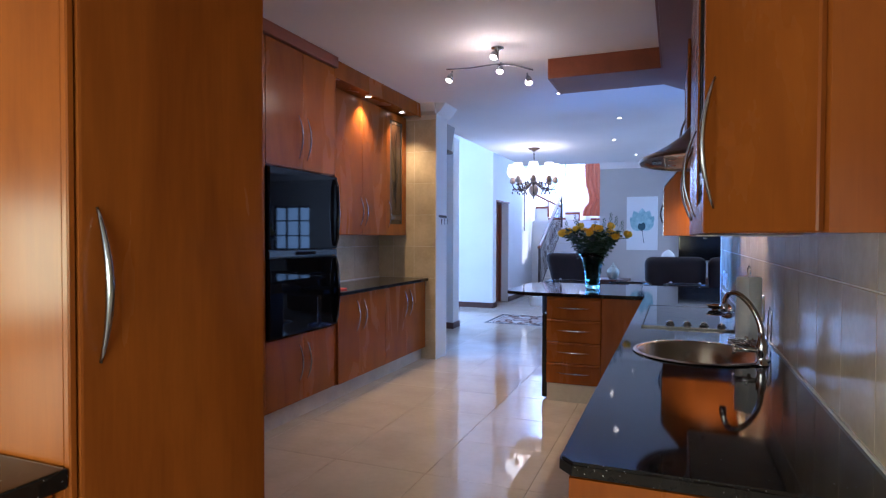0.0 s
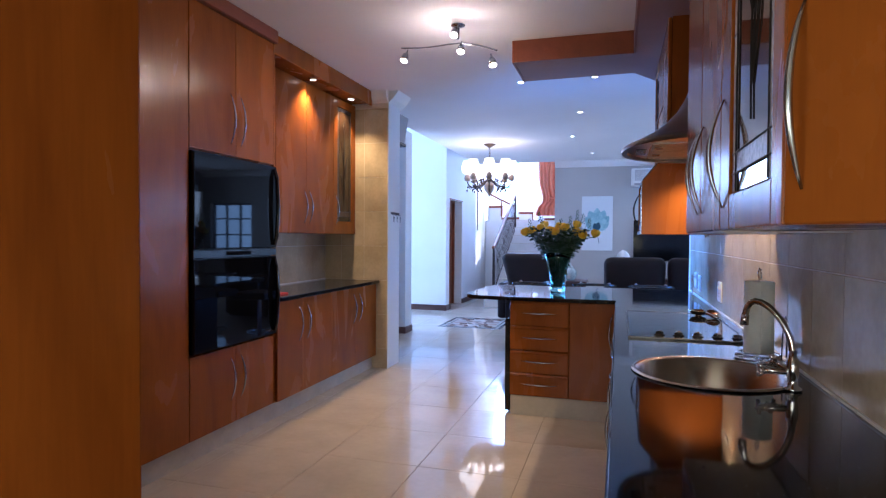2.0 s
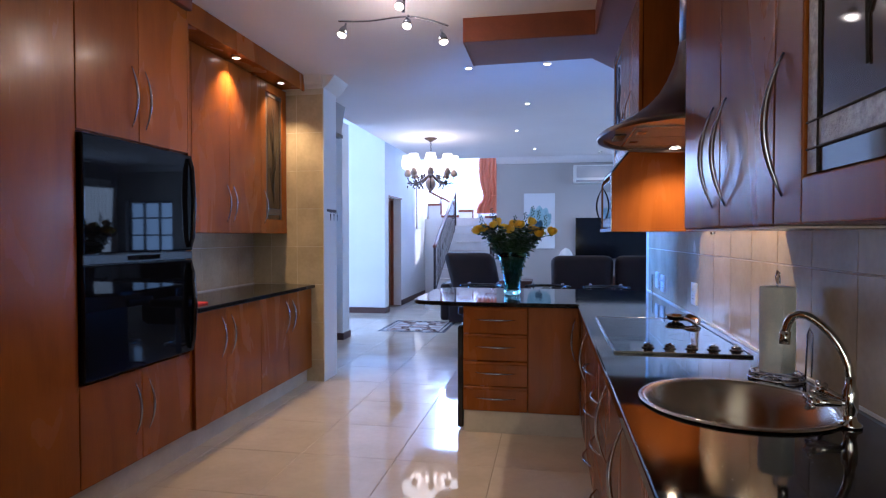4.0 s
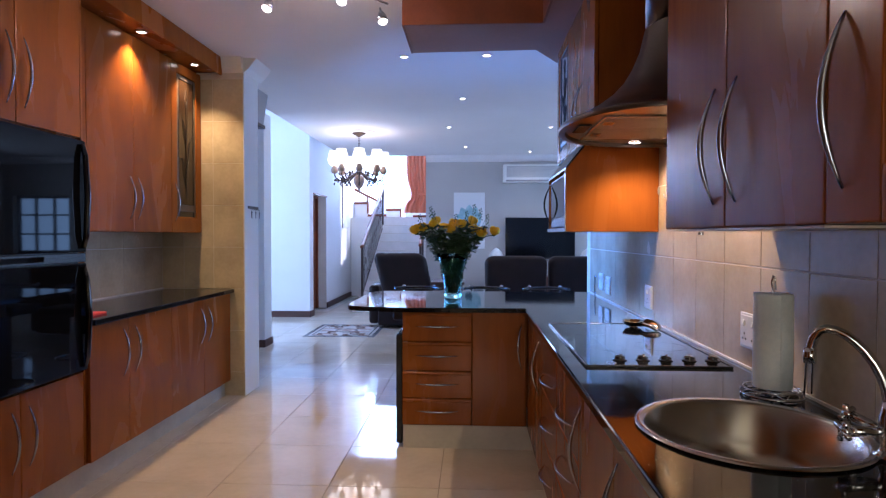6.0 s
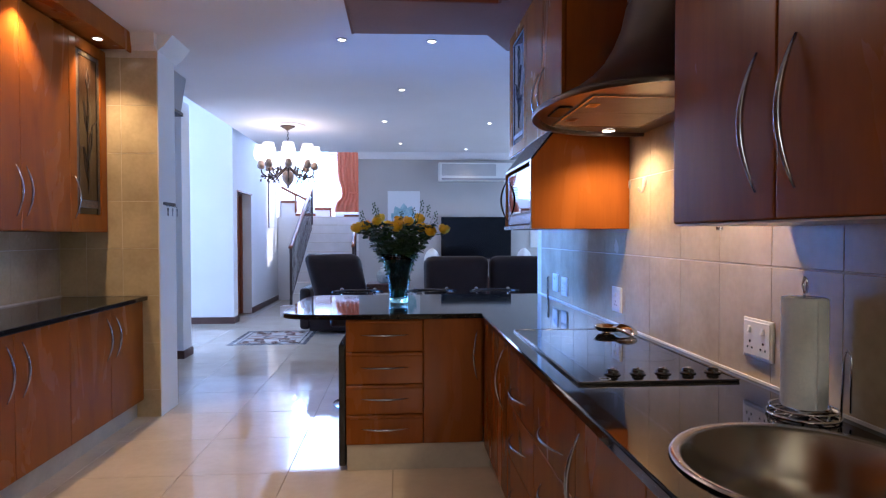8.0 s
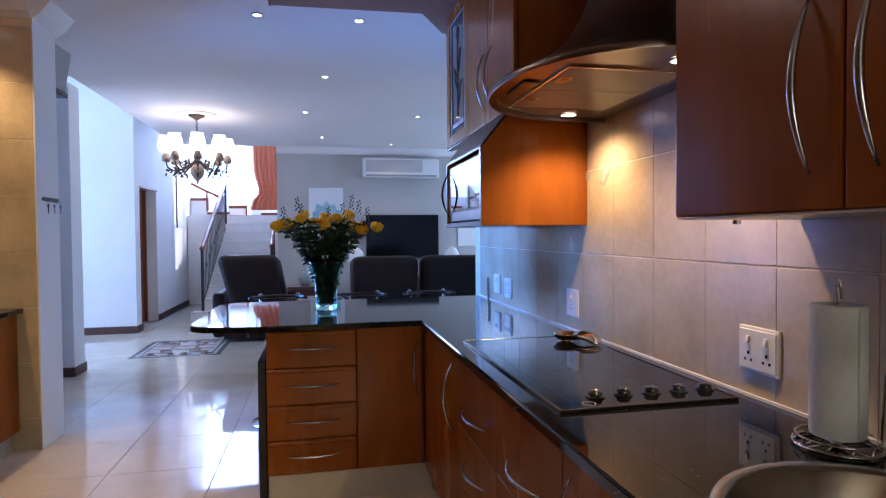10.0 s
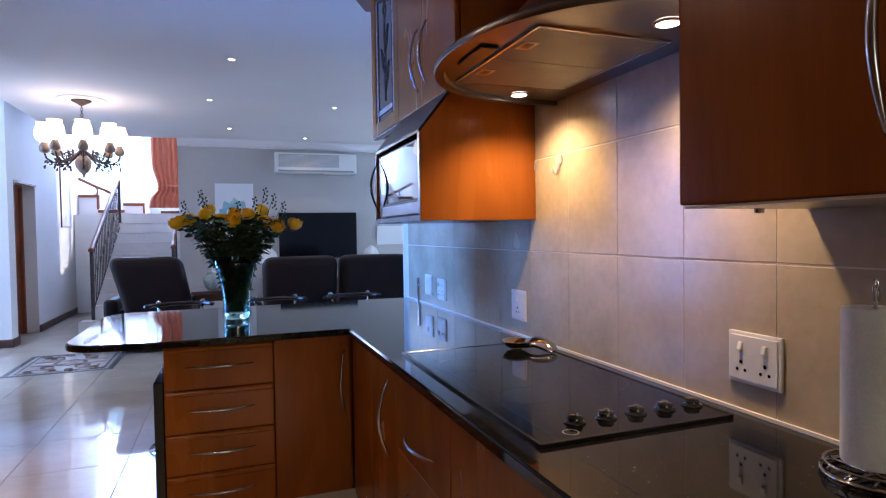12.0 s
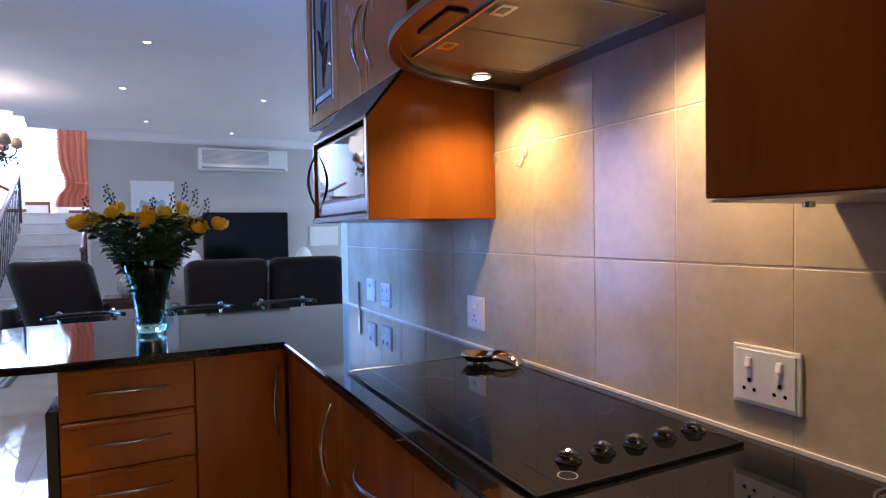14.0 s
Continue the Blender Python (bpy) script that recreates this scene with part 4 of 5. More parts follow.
bm = bmesh.new()
rings = [[bm.verts.new(p) for p in canopy(s, z)] for s, z in ((1.0, 1.80), (1.005, 1.812), (0.99, 1.822), (0.91, 1.842), (0.77, 1.885), (0.65, 1.935), (0.56, 1.99), (0.50, 2.05), (0.45, 2.12), (0.42, 2.20))]
for a, b in zip(rings, rings[1:]):
    for i in range(28):
        bm.faces.new((a[i], a[i + 1], b[i + 1], b[i]))
part("canopy", bm, HOODSTEEL, h, "", True)
bm = bmesh.new()
outer, inner = [bm.verts.new(p) for p in canopy(1.0, 1.80)], [bm.verts.new(p) for p in canopy(0.955, 1.80)]
in2 = [bm.verts.new(p) for p in canopy(0.95, 1.815)]
for i in range(28):
    bm.faces.new((outer[i], outer[i + 1], inner[i + 1], inner[i]))
    bm.faces.new((inner[i], inner[i + 1], in2[i + 1], in2[i]))
bm.faces.new(in2)
part("underside", bm, HOODSTEEL, h, "steel underside of the canopy")
for y0, y1 in ((1.855, 2.10), (2.105, 2.35)):
    f = part("filter", box(-0.455, -0.10, y0, y1, 1.8105, 1.8140, 0.001), MESHF, h, "grease filter panel")
    part("latch", box(-0.44, -0.40, (y0 + y1) / 2 - 0.03, (y0 + y1) / 2 + 0.03, 1.8085, 1.8104, 0.0008), SATIN, f)
    part("latch_hole", box(-0.43, -0.41, (y0 + y1) / 2 - 0.015, (y0 + y1) / 2 + 0.015, 1.8077, 1.8084), BLACKPLAST, f)
bm = bmesh.new()
for a in ((-0.462, -0.455, 1.848, 2.357), (-0.10, -0.093, 1.848, 2.357), (-0.455, -0.10, 1.848, 1.855), (-0.455, -0.10, 2.351, 2.357)):
    box(*a, 1.8088, 1.8145, bm=bm)
part("filter_frame", bm, STEEL, h)
part("control_panel", box(-0.525, -0.475, 2.02, 2.18, 1.808, 1.8145, 0.002), BLACKPLAST, h, "black control strip")
part("flue", lathe([(0.105, 2.195), (0.105, 2.682)], (-0.14, 2.1, 0), 32), HOODSTEEL, h, "round steel flue", True)
part("collar", lathe([(0.108, 2.195), (0.108, 2.215), (0.106, 2.218)], (-0.14, 2.1, 0), 32, cap=False), SATIN, h, "", True)
for y in (2.46, 1.75):
    l = part("lamp", lathe([(0.033, 1.8145), (0.033, 1.8105), (0.027, 1.809), (0.026, 1.812)], (-0.19, y, 0), 20, cap=False), CHROME, h, "", True)
    part("bulb", lathe([(0.026, 1.8105), (0.002, 1.8095)], (-0.19, y, 0), 16), BULB, l)
    spot("hood_lamp", (-0.19, y, 1.77), (-0.14, y, 1.3), 22, 144, 0.9, WARM)
h.location.z -= 0.025
# ---- ceiling spotlight bar ----
s = thing("spotlight_bar", (-1.69, 2.90, CZ), "curved satin ceiling bar with lit halogen spotlights", "light")
X0, Y0 = -1.69, 2.90
part("mount", lathe([(0.05, 2.819), (0.05, 2.812), (0.012, 2.80), (0.010, 2.72)], (X0, Y0, 0), 20), SATIN, s, "", True)
curve = [(X0 - 0.42 + 0.70 * i / 12, Y0 + 0.05 * math.sin(2 * math.pi * i / 12), 2.69 + 0.035 * math.sin(math.pi * i / 12) - 0.075 * i / 12 + 0.005) for i in range(13)]
part("bar", sweep(curve, 0.008, 8, flat=0.6), SATIN, s, "", True)
for (x, y, z), (dx, dy) in (((X0 - 0.37, Y0, 2.675), (-0.02, -0.03)), ((X0, Y0 - 0.06, 2.79), (0, -0.05)), ((X0 + 0.03, Y0, 2.70), (0.0, -0.04)), ((X0 + 0.235, Y0, 2.60), (0.02, -0.02))):
    a, b = Vector((x, y, z)), Vector((x + dx, y + dy, z - 0.085))
    d = (b - a).normalized()
    hd = part("spot_head", sweep([a, a + d * 0.02, a + d * 0.035, a + d * 0.05, a + d * 0.085], [0.006, 0.006, 0.018, 0.024, 0.028], 16), SATIN, s, "satin spotlight head", True)
    part("bulb", sweep([a + d * 0.0855, a + d * 0.092], [0.025, 0.022], 16), BULB, hd)
    spot("bar_lamp", a + d * 0.10, (-2.7, 2.2, 1.0), 9, 130, 0.8, (1, 0.72, 0.46))
pl = bpy.data.lights.new("bar_glow", "POINT")
pl.energy, pl.color, pl.shadow_soft_size = 7, (1, 0.78, 0.62), 0.03
o = new("bar_glow", pl)
o.location = (X0, Y0 - 0.05, 2.56)

# ---- pier things ----
sp = thing("wall_speaker", (-2.95, 4.95, 2.35), "grey wedge-shaped speaker high beside the tiled pier", "speaker")
part("cabinet", prism([(-3.02, 2.66), (-2.855, 2.66), (-2.90, 2.38), (-3.02, 2.38)], "y", 4.83, 5.10, 0.006), GREYPLAST, sp)
part("base", box(-3.02, -2.89, 4.83, 5.12, 2.345, 2.379, 0.004), BLACKPLAST, sp)
part("bracket", box(-3.0, -2.93, 4.811, 4.829, 2.45, 2.6), IRON, sp)
kr = thing("key_rack", (-2.835, 4.7, 1.5), "small metal rack with hanging keys on the tiled pier", "key rack")
part("rail", box(-2.846, -2.838, 4.56, 4.79, 1.575, 1.60, 0.003), IRON, kr)
for i, y in enumerate((4.59, 4.635, 4.68, 4.725, 4.77)):
    part("hook", sweep([(-2.84, y, 1.58), (-2.825, y, 1.565), (-2.82, y, 1.575)], 0.003, 6), SATIN, kr, "", True)
    if i in (0, 2, 4):
        part("key", merged(lathe([(0.012, -0.002), (0.012, 0.002)], (-2.822, y, 1.545), 12, "x"), box(-2.825, -2.82, y - 0.004, y + 0.004, 1.495, 1.54)), SATIN if i else BLACKPLAST, kr)
rp = thing("red_paper", (-3.12, 2.84, 0.9), "small red card on the black worktop", "card")
part("card", box(-3.20, -3.04, 2.78, 2.93, 0.9005, 0.912, 0.001), RED, rp)

# ---- vase of roses ----
VX, VY = -1.085, 3.9
v = thing("flower_vase", (VX, VY, 0.9), "tapered clear aqua glass vase with water on black granite", "vase")
part("glass", lathe([(0.002, 0.9015), (0.060, 0.902), (0.063, 0.93), (0.066, 1.0), (0.076, 1.08), (0.098, 1.16), (0.122, 1.222), (0.118, 1.222), (0.094, 1.16), (0.072, 1.08), (0.062, 1.0), (0.058, 0.945), (0.048, 0.93), (0.002, 0.93)], (VX, VY, 0), 36, cap=False), VASEGLASS, v, "", True)
fl = thing("rose_bouquet", (VX, VY, 0.94), "bunch of yellow roses with dark leaves in a glass vase", "flowers")
rnd = random.Random(7)


def rose(parent, c, r, lean=(0, 0)):
    """An open rose of four rounds of cupped petals, leaning outwards."""
    bm = bmesh.new()
    for layer, (k, wide, top) in enumerate(((3, 0.34, 0.72), (4, 0.56, 0.76), (5, 0.74, 0.68), (6, 0.9, 0.50))):
        for i in range(k):
            a0 = 2 * math.pi * (i + 0.41 * layer) / k + 0.25 * noise.noise(Vector((i, layer, c[0] * 9)))
            half = math.pi / k * 1.35
            rows = []
            for u in range(5):
                t = u / 4
                ro = r * wide * (0.42 + 0.58 * math.sin(min(1.0, 1.6 * t) * math.pi / 2)) + (0.05 * r * t if layer > 1 else -0.10 * r * t)
                z = r * (-0.70 + (0.70 + top) * t)
                rows.append([bm.verts.new((ro * math.cos(a0 + q * half * (1.1 - 0.45 * t)), ro * math.sin(a0 + q * half * (1.1 - 0.45 * t)),
                                           z - 0.22 * r * q * q * t)) for q in (-1, -0.5, 0, 0.5, 1)])
            for p, q in zip(rows, rows[1:]):
                for m in range(4):
                    bm.faces.new((p[m], p[m + 1], q[m + 1], q[m]))
    blob((0, 0, -0.05 * r), (r * 0.30, r * 0.30, r * 0.6), 3, 0.2, 1, bm=bm)
    turn = Euler((-lean[1], lean[0], 0)).to_matrix().to_4x4()
    place = Matrix.Translation(c) @ turn
    bmesh.ops.transform(bm, matrix=place, verts=bm.verts)
    f = part("rose", bm, PETAL, parent, "yellow rose", True)
    g = lathe([(0.003, -1.0 * r), (r * 0.34, -0.82 * r), (r * 0.46, -0.5 * r)], (0, 0, 0), 8, cap=False)
    bmesh.ops.transform(g, matrix=place, verts=g.verts)
    part("calyx", g, LEAF, f)


heads = []
for i in range(11):
    a = i * 2.399 + 0.5
    q = math.sqrt((i + 0.5) / 11)
    heads.append((VX + 0.235 * q * math.cos(a) + rnd.uniform(-0.02, 0.02), VY + 0.19 * q * math.sin(a), 1.46 - 0.05 * q * q + rnd.uniform(-0.045, 0.045)))
heads += [(VX + 0.30, VY - 0.02, 1.385), (VX - 0.27, VY - 0.03, 1.395)]
for i, c in enumerate(heads):
    rose(fl, c, 0.036 + 0.011 * rnd.random(), (1.7 * (c[0] - VX) + rnd.uniform(-0.3, 0.3), 1.7 * (c[1] - VY) - 0.25 + rnd.uniform(-0.3, 0.3)))
bm = bmesh.new()
for i, c in enumerate(heads):
    a = i * 2.399 + 2.2
    foot = Vector((VX + 0.035 * math.cos(a), VY + 0.035 * math.sin(a), 0.935))
    neck = Vector((VX + 0.45 * (c[0] - VX) * 0.5, VY + 0.45 * (c[1] - VY) * 0.5, 1.2))
    sweep([foot, neck, Vector(c).lerp(neck, 0.4) + Vector((0, 0, 0.03)), Vector(c) - Vector((0, 0, 0.03))], 0.0035, 5, bm)
for i in range(26):
    a, q = i * 2.399, math.sqrt((i + 0.5) / 26)
    foot = Vector((VX - 0.03 * math.cos(a), VY - 0.03 * math.sin(a), 0.935))
    rim = Vector((VX + 0.098 * q * math.cos(a), VY + 0.098 * q * math.sin(a), 1.215))
    sweep([foot, foot.lerp(rim, 0.55) + Vector((0, 0, 0.02)), rim, rim + Vector((0.10 * q * math.cos(a), 0.08 * q * math.sin(a), 0.12))], [0.0045, 0.004, 0.0035, 0.002], 5, bm)
part("foliage_stalk", bm, STEM, fl)


def leaf(bm, at, way, up, ln, w):
    way = way.normalized()
    side = way.cross(up).normalized()
    droop = Vector((0, 0, -0.25 * ln))
    p = [at, at + way * ln * 0.35 + side * w, at + way * ln * 0.7 + side * w * 0.8 + droop * 0.4, at + way * ln + droop, at + way * ln * 0.7 - side * w * 0.8 + droop * 0.4, at + way * ln * 0.35 - side * w, at + way * ln * 0.5 + droop * 0.3]
    vs = [bm.verts.new(q) for q in p]
    mid = vs[6]
    for i in range(6):
        bm.faces.new((vs[i], vs[(i + 1) % 6], mid))


bm = bmesh.new()
for i in range(1100):
    a, q, t = rnd.uniform(0, 6.283), rnd.random() ** 0.55, rnd.random() ** 0.85
    rr = (0.082 + 0.145 * t) * q
    at = Vector((VX + 1.15 * rr * math.cos(a), VY + 0.9 * rr * math.sin(a), 1.185 + 0.25 * t - 0.03 * q * t))
    way = Vector((math.cos(a + rnd.uniform(-0.9, 0.9)), math.sin(a + rnd.uniform(-0.9, 0.9)), rnd.uniform(-0.3, 1.0)))
    leaf(bm, at, way, Vector((rnd.uniform(-0.4, 0.4), rnd.uniform(-0.4, 0.4), 1)), rnd.uniform(0.035, 0.055), rnd.uniform(0.016, 0.026))
for i in range(420):
    a, q, t = rnd.uniform(0, 6.283), rnd.random() ** 0.5, rnd.random()
    rr = (0.036 + 0.052 * t) * q
    leaf(bm, Vector((VX + rr * math.cos(a), VY + rr * math.sin(a), 0.99 + 0.2 * t)), Vector((0.3 * math.cos(a), 0.3 * math.sin(a), rnd.uniform(-0.4, 1))), Vector((math.sin(a), -math.cos(a), 0.2)), 0.036, 0.009)
part("leaves", bm, LEAF, fl)
bm = bmesh.new()
for dx, dy, hgt in ((-0.16, 0.0, 1.555), (-0.14, 0.03, 1.52), (0.02, 0.02, 1.50), (0.155, 0.0, 1.57), (0.2, 0.02, 1.54), (-0.24, 0.0, 1.50), (0.10, -0.03, 1.52), (0.25, 0.03, 1.50)):
    top = Vector((VX + dx, VY + dy, hgt))
    sweep([Vector((VX + dx * 0.6, VY + dy, 1.3)), top], 0.0018, 4, bm)
    for j in range(11):
        a = j * 2.4
        z = hgt - 0.075 + 0.0078 * j
        blob((VX + dx + 0.010 * math.cos(a), VY + dy + 0.010 * math.sin(a), z), (0.0055, 0.0055, 0.006), j, 0.1, 1, bm=bm)
part("sprigs", bm, STEM, fl, "dark budded sprigs")

# ---- bar stools behind the peninsula ----
def stool(x, y):
    c = thing("bar_stool", (x, y, 0), "black bar stool with a chrome frame and low back rail", "stool", "bar stools at the peninsula")
    part("foot", lathe([(0.19, 0.001), (0.19, 0.012), (0.03, 0.03), (0.028, 0.05)], (x, y, 0), 28), CHROME, c, "", True)
    part("column", lathe([(0.025, 0.03), (0.025, 0.62), (0.04, 0.64)], (x, y, 0), 20), CHROME, c, "", True)
    part("foot_ring", sweep(ring(x, y, 0.13, 0.26, 20), 0.010, 8, closed=True), CHROME, c, "", True)
    part("seat", cushion(x - 0.19, x + 0.19, y - 0.19, y + 0.19, 0.64, 0.72, 0.03), LEATHER, c, "", True)
    pts_ = [(x + 0.21 * math.cos(radians(a)), y + 0.21 * math.sin(radians(a)), 0.885) for a in range(20, 161, 10)]
    part("backrest", sweep(pts_, 0.013, 8), BLACKPLAST, c, "black curved back rail", True)
    for a in (50, 130):
        part("support", sweep([(x + 0.15 * math.cos(radians(a)), y + 0.15 * math.sin(radians(a)), 0.71), (x + 0.21 * math.cos(radians(a)), y + 0.21 * math.sin(radians(a)), 0.88)], 0.008, 8), CHROME, c, "", True)
        part("rivet", lathe([(0.016, -0.012), (0.016, 0.0), (0.002, 0.006)], (x + 0.21 * math.cos(radians(a)), y + 0.2, 0.895), 14, "y"), CHROME, c, "", True)
    return c


st = stool(-1.42, 4.72)
copy_thing(st, pose(-0.82, 4.72, 0))
copy_thing(st, pose(-0.30, 4.72, 0))

# ---- lounge ----
def recliner(x0, x1, y0, y1, seats, name, label, lean=0.0):
    c = thing(name, ((x0 + x1) / 2, (y0 + y1) / 2, 0), label, "sofa" if seats > 1 else "armchair")
    part("base", box(x0 + 0.02, x1 - 0.02, y0 + 0.12, y1 - 0.05, 0.04, 0.38, 0.03, 2), LEATHER, c)
    w = (x1 - x0) / seats
    for i in range(seats):
        a, b = x0 + w * i + 0.008, x0 + w * (i + 1) - 0.008
        m = box(a, b, -0.15, 0.15, 0, 0.80, 0.125, 6)
        for vv in m.verts:
            t = vv.co.z / 0.8
            vv.co.y = y0 + 0.16 + vv.co.y * (0.8 + 0.25 * math.sin(math.pi * t)) - 0.10 * t + (0.012 * math.sin(9 * vv.co.x))
            vv.co.z += 0.30 + 0.015 * math.sin((vv.co.x - a) / (b - a) * math.pi) - 0.012 * (t > 0.9) * abs(math.sin(7 * vv.co.x))
            vv.co.x += lean * (0.75 - t)
            vv.co.x += (0.02 * (1 - t)) * (1 if vv.co.x > (a + b) / 2 else -1) * -1
        bk = part("backrest", m, LEATHER, c, "", True)
        part("seam", sweep([(a + 0.05, y0 - 0.035, 0.93), ((a + b) / 2, y0 - 0.048, 0.92), (b - 0.05, y0 - 0.035, 0.93)], 0.004, 5), LEATHER, bk)
        part("seat", cushion(a, b, y0 + 0.25, y1, 0.34, 0.50, 0.06), LEATHER, c, "", True)
    for a in (x0 - 0.13, x1 - 0.01):
        part("armrest", cushion(a, a + 0.15, y0 + 0.22, y1 - 0.05, 0.05, 0.62, 0.06), LEATHER, c, "", True)
    return c


recliner(-0.80, 0.80, 7.0, 7.95, 2, "sofa", "dark brown leather two-seat recliner sofa seen from behind")
recliner(-2.33, -1.57, 7.98, 8.9, 1, "armchair", "dark brown leather recliner armchair beside a side table", 0.17)
t = thing("side_table", (-1.32, 8.1, 0), "dark wooden side table beside an armchair", "table")
part("tabletop", box(-1.52, -1.05, 7.85, 8.35, 0.66, 0.70, 0.008, 2), WOOD_BROWN, t)
for x in (-1.49, -1.12):
    for y in (7.88, 8.28):
        part("leg", box(x, x + 0.04, y, y + 0.04, 0, 0.66, 0.004), WOOD_BROWN, t)
part("apron", box(-1.49, -1.08, 7.88, 7.90, 0.58, 0.66), WOOD_BROWN, t)
j = thing("ginger_jar", (-1.30, 8.05, 0.70), "lidded pale blue-green porcelain ginger jar on a side table", "jar")
PORC = vary(mat("celadon_porcelain", rough=0.2), (0.20, 0.30, 0.30), (0.62, 0.68, 0.66), (30, 30, 30), 3, (90, 90, 90), 0.4)
part("body", lathe([(0.05, 0.701), (0.075, 0.73), (0.095, 0.79), (0.09, 0.845), (0.055, 0.88), (0.045, 0.89)], (-1.30, 8.05, 0), 28), PORC, j, "", True)
part("lid", lathe([(0.052, 0.89), (0.05, 0.905), (0.02, 0.925), (0.012, 0.935), (0.016, 0.95), (0.002, 0.965)], (-1.30, 8.05, 0), 24), PORC, j, "porcelain lid", True)

tv = thing("television", (0.29, 10.4, 0.93), "large black flat-screen television on the grey wall", "television")
part("panel", box(-0.34, 0.92, 10.42, 10.46, 0.93, 1.68, 0.006), KNOB, tv)
part("screen", box(-0.325, 0.905, 10.4175, 10.4195, 0.955, 1.668), SCREEN, tv)
part("bracket", box(0.1, 0.5, 10.461, 10.499, 1.1, 1.5), IRON, tv)
t = thing("tv_stand", (0.3, 10.2, 0), "low dark wooden television stand", "cabinet")
part("body", box(-0.6, 1.2, 9.98, 10.42, 0.06, 0.60, 0.006), WOOD_BROWN, t)
part("top", box(-0.63, 1.23, 9.95, 10.44, 0.601, 0.63, 0.006), WOOD_BROWN, t)
for a in range(3):
    part("door", box(-0.59 + 0.6 * a, -0.01 + 0.6 * a - 0.01, 9.96, 9.979, 0.08, 0.58, 0.004), WOOD_BROWN, t)
for x, y in ((-0.52, 10.12), (1.09, 10.12)):
    l = thing("table_lamp", (x, y, 0.63), "small white domed table lamp on a dark stand", "lamp", "lamps beside the television")
    part("base", lathe([(0.06, 0.631), (0.06, 0.645), (0.03, 0.66), (0.045, 0.74), (0.05, 0.80), (0.02, 0.90)], (x, y, 0), 20), CERAMIC, l, "", True)
    part("shade", lathe([(0.14, 0.90), (0.13, 0.98), (0.10, 1.06), (0.05, 1.11), (0.01, 1.13)], (x, y, 0), 24, cap=False), WHITEPLAST, l, "", True)
ac = thing("air_conditioner", (0.26, 10.4, 2.31), "white wall-mounted air conditioner", "air conditioner")
part("case", box(-0.39, 0.91, 10.28, 10.498, 2.31, 2.63, 0.02, 3), WHITEPLAST, ac)
g = part("grille", box(-0.33, 0.62, 10.274, 10.2795, 2.40, 2.60, 0.002), mat("grille_grey", (0.36, 0.35, 0.36), 0.5), ac, "grey front grille")
for i in range(11):
    part("slat", box(-0.325, 0.615, 10.268, 10.2735, 2.405 + 0.0175 * i, 2.411 + 0.0175 * i), WHITEPLAST, g)
part("vent", box(-0.34, 0.86, 10.272, 10.2795, 2.325, 2.355, 0.002), GREYPLAST, ac)

ar = thing("canvas_picture", (-1.0, 10.47, 1.11), "white canvas with a teal watercolour flower", "picture")
part("canvas", box(-1.285, -0.715, 10.465, 10.498, 1.11, 2.14, 0.003), CANVAS, ar)
bm = bmesh.new()


def petal(bm, cx, cz, ang, ln, w, y):
    pts_ = []
    for i in range(14):
        t = i / 13
        s = w * math.sin(math.pi * t) ** 0.8
        pts_.append((t * ln, s))
    poly = pts_ + [(a, -b) for a, b in pts_[-2:0:-1]]
    vs = []
    for a, b in poly:
        x = a * math.cos(ang) - b * math.sin(ang)
        z = a * math.sin(ang) + b * math.cos(ang)
        vs.append(bm.verts.new((cx + x, y, cz + z)))
    bm.faces.new(vs)


for k, (dg, ln, w) in enumerate(((90, 0.42, 0.10), (70, 0.40, 0.10), (112, 0.40, 0.10), (50, 0.34, 0.09), (132, 0.33, 0.09), (30, 0.25, 0.07), (152, 0.24, 0.07))):
    petal(bm, -1.0, 1.50, radians(dg), ln, w, 10.4635 - 0.0003 * k)
part("painted_petals", bm, TEAL, ar, "teal watercolour petals")
bm = bmesh.new()
petal(bm, -1.0, 1.48, radians(80), 0.17, 0.05, 10.4605)
petal(bm, -1.0, 1.48, radians(108), 0.16, 0.05, 10.4602)
sweep([(-0.99, 10.463, 1.5), (-0.985, 10.463, 1.38), (-0.96, 10.463, 1.25)], 0.005, 5, bm)
part("painted_stem", bm, TEAL_DARK, ar, "dark painted stem")
fr = thing("framed_panel", (1.5, 10.48, 1.13), "plain white framed panel on the grey wall", "picture")
part("panel", box(1.28, 1.75, 10.475, 10.498, 1.13, 1.45, 0.004), WHITEPLAST, fr)

# ---- chandelier ----
CX, CY = -2.56, 8.0
ch = thing("chandelier", (CX, CY, 1.99), "bronze chandelier with scrolled arms, ceramic cups and lit white shades", "chandelier")
part("rose", lathe([(0.24, 2.819), (0.24, 2.812), (0.20, 2.806), (0.16, 2.808)], (CX, CY, 0), 32), CEIL, ch, "plaster ceiling rose", True)
part("canopy", lathe([(0.10, 2.806), (0.094, 2.795), (0.045, 2.77), (0.014, 2.75)], (CX, CY, 0), 24), BRONZE, ch, "", True)
for i in range(6):
    z = 2.745 - 0.032 * i
    rg = [(CX + (0.011 * math.cos(a) if i % 2 else 0), CY + (0 if i % 2 else 0.011 * math.cos(a)), z + 0.02 * math.sin(a)) for a in [2 * math.pi * k / 10 for k in range(10)]]
    part("chain_link", sweep(rg, 0.0035, 6, closed=True), BRONZE, ch)
part("column", lathe([(0.01, 2.57), (0.02, 2.54), (0.03, 2.50), (0.018, 2.45), (0.022, 2.38), (0.04, 2.30), (0.025, 2.24), (0.02, 2.2)], (CX, CY, 0), 20), BRONZE, ch, "", True)
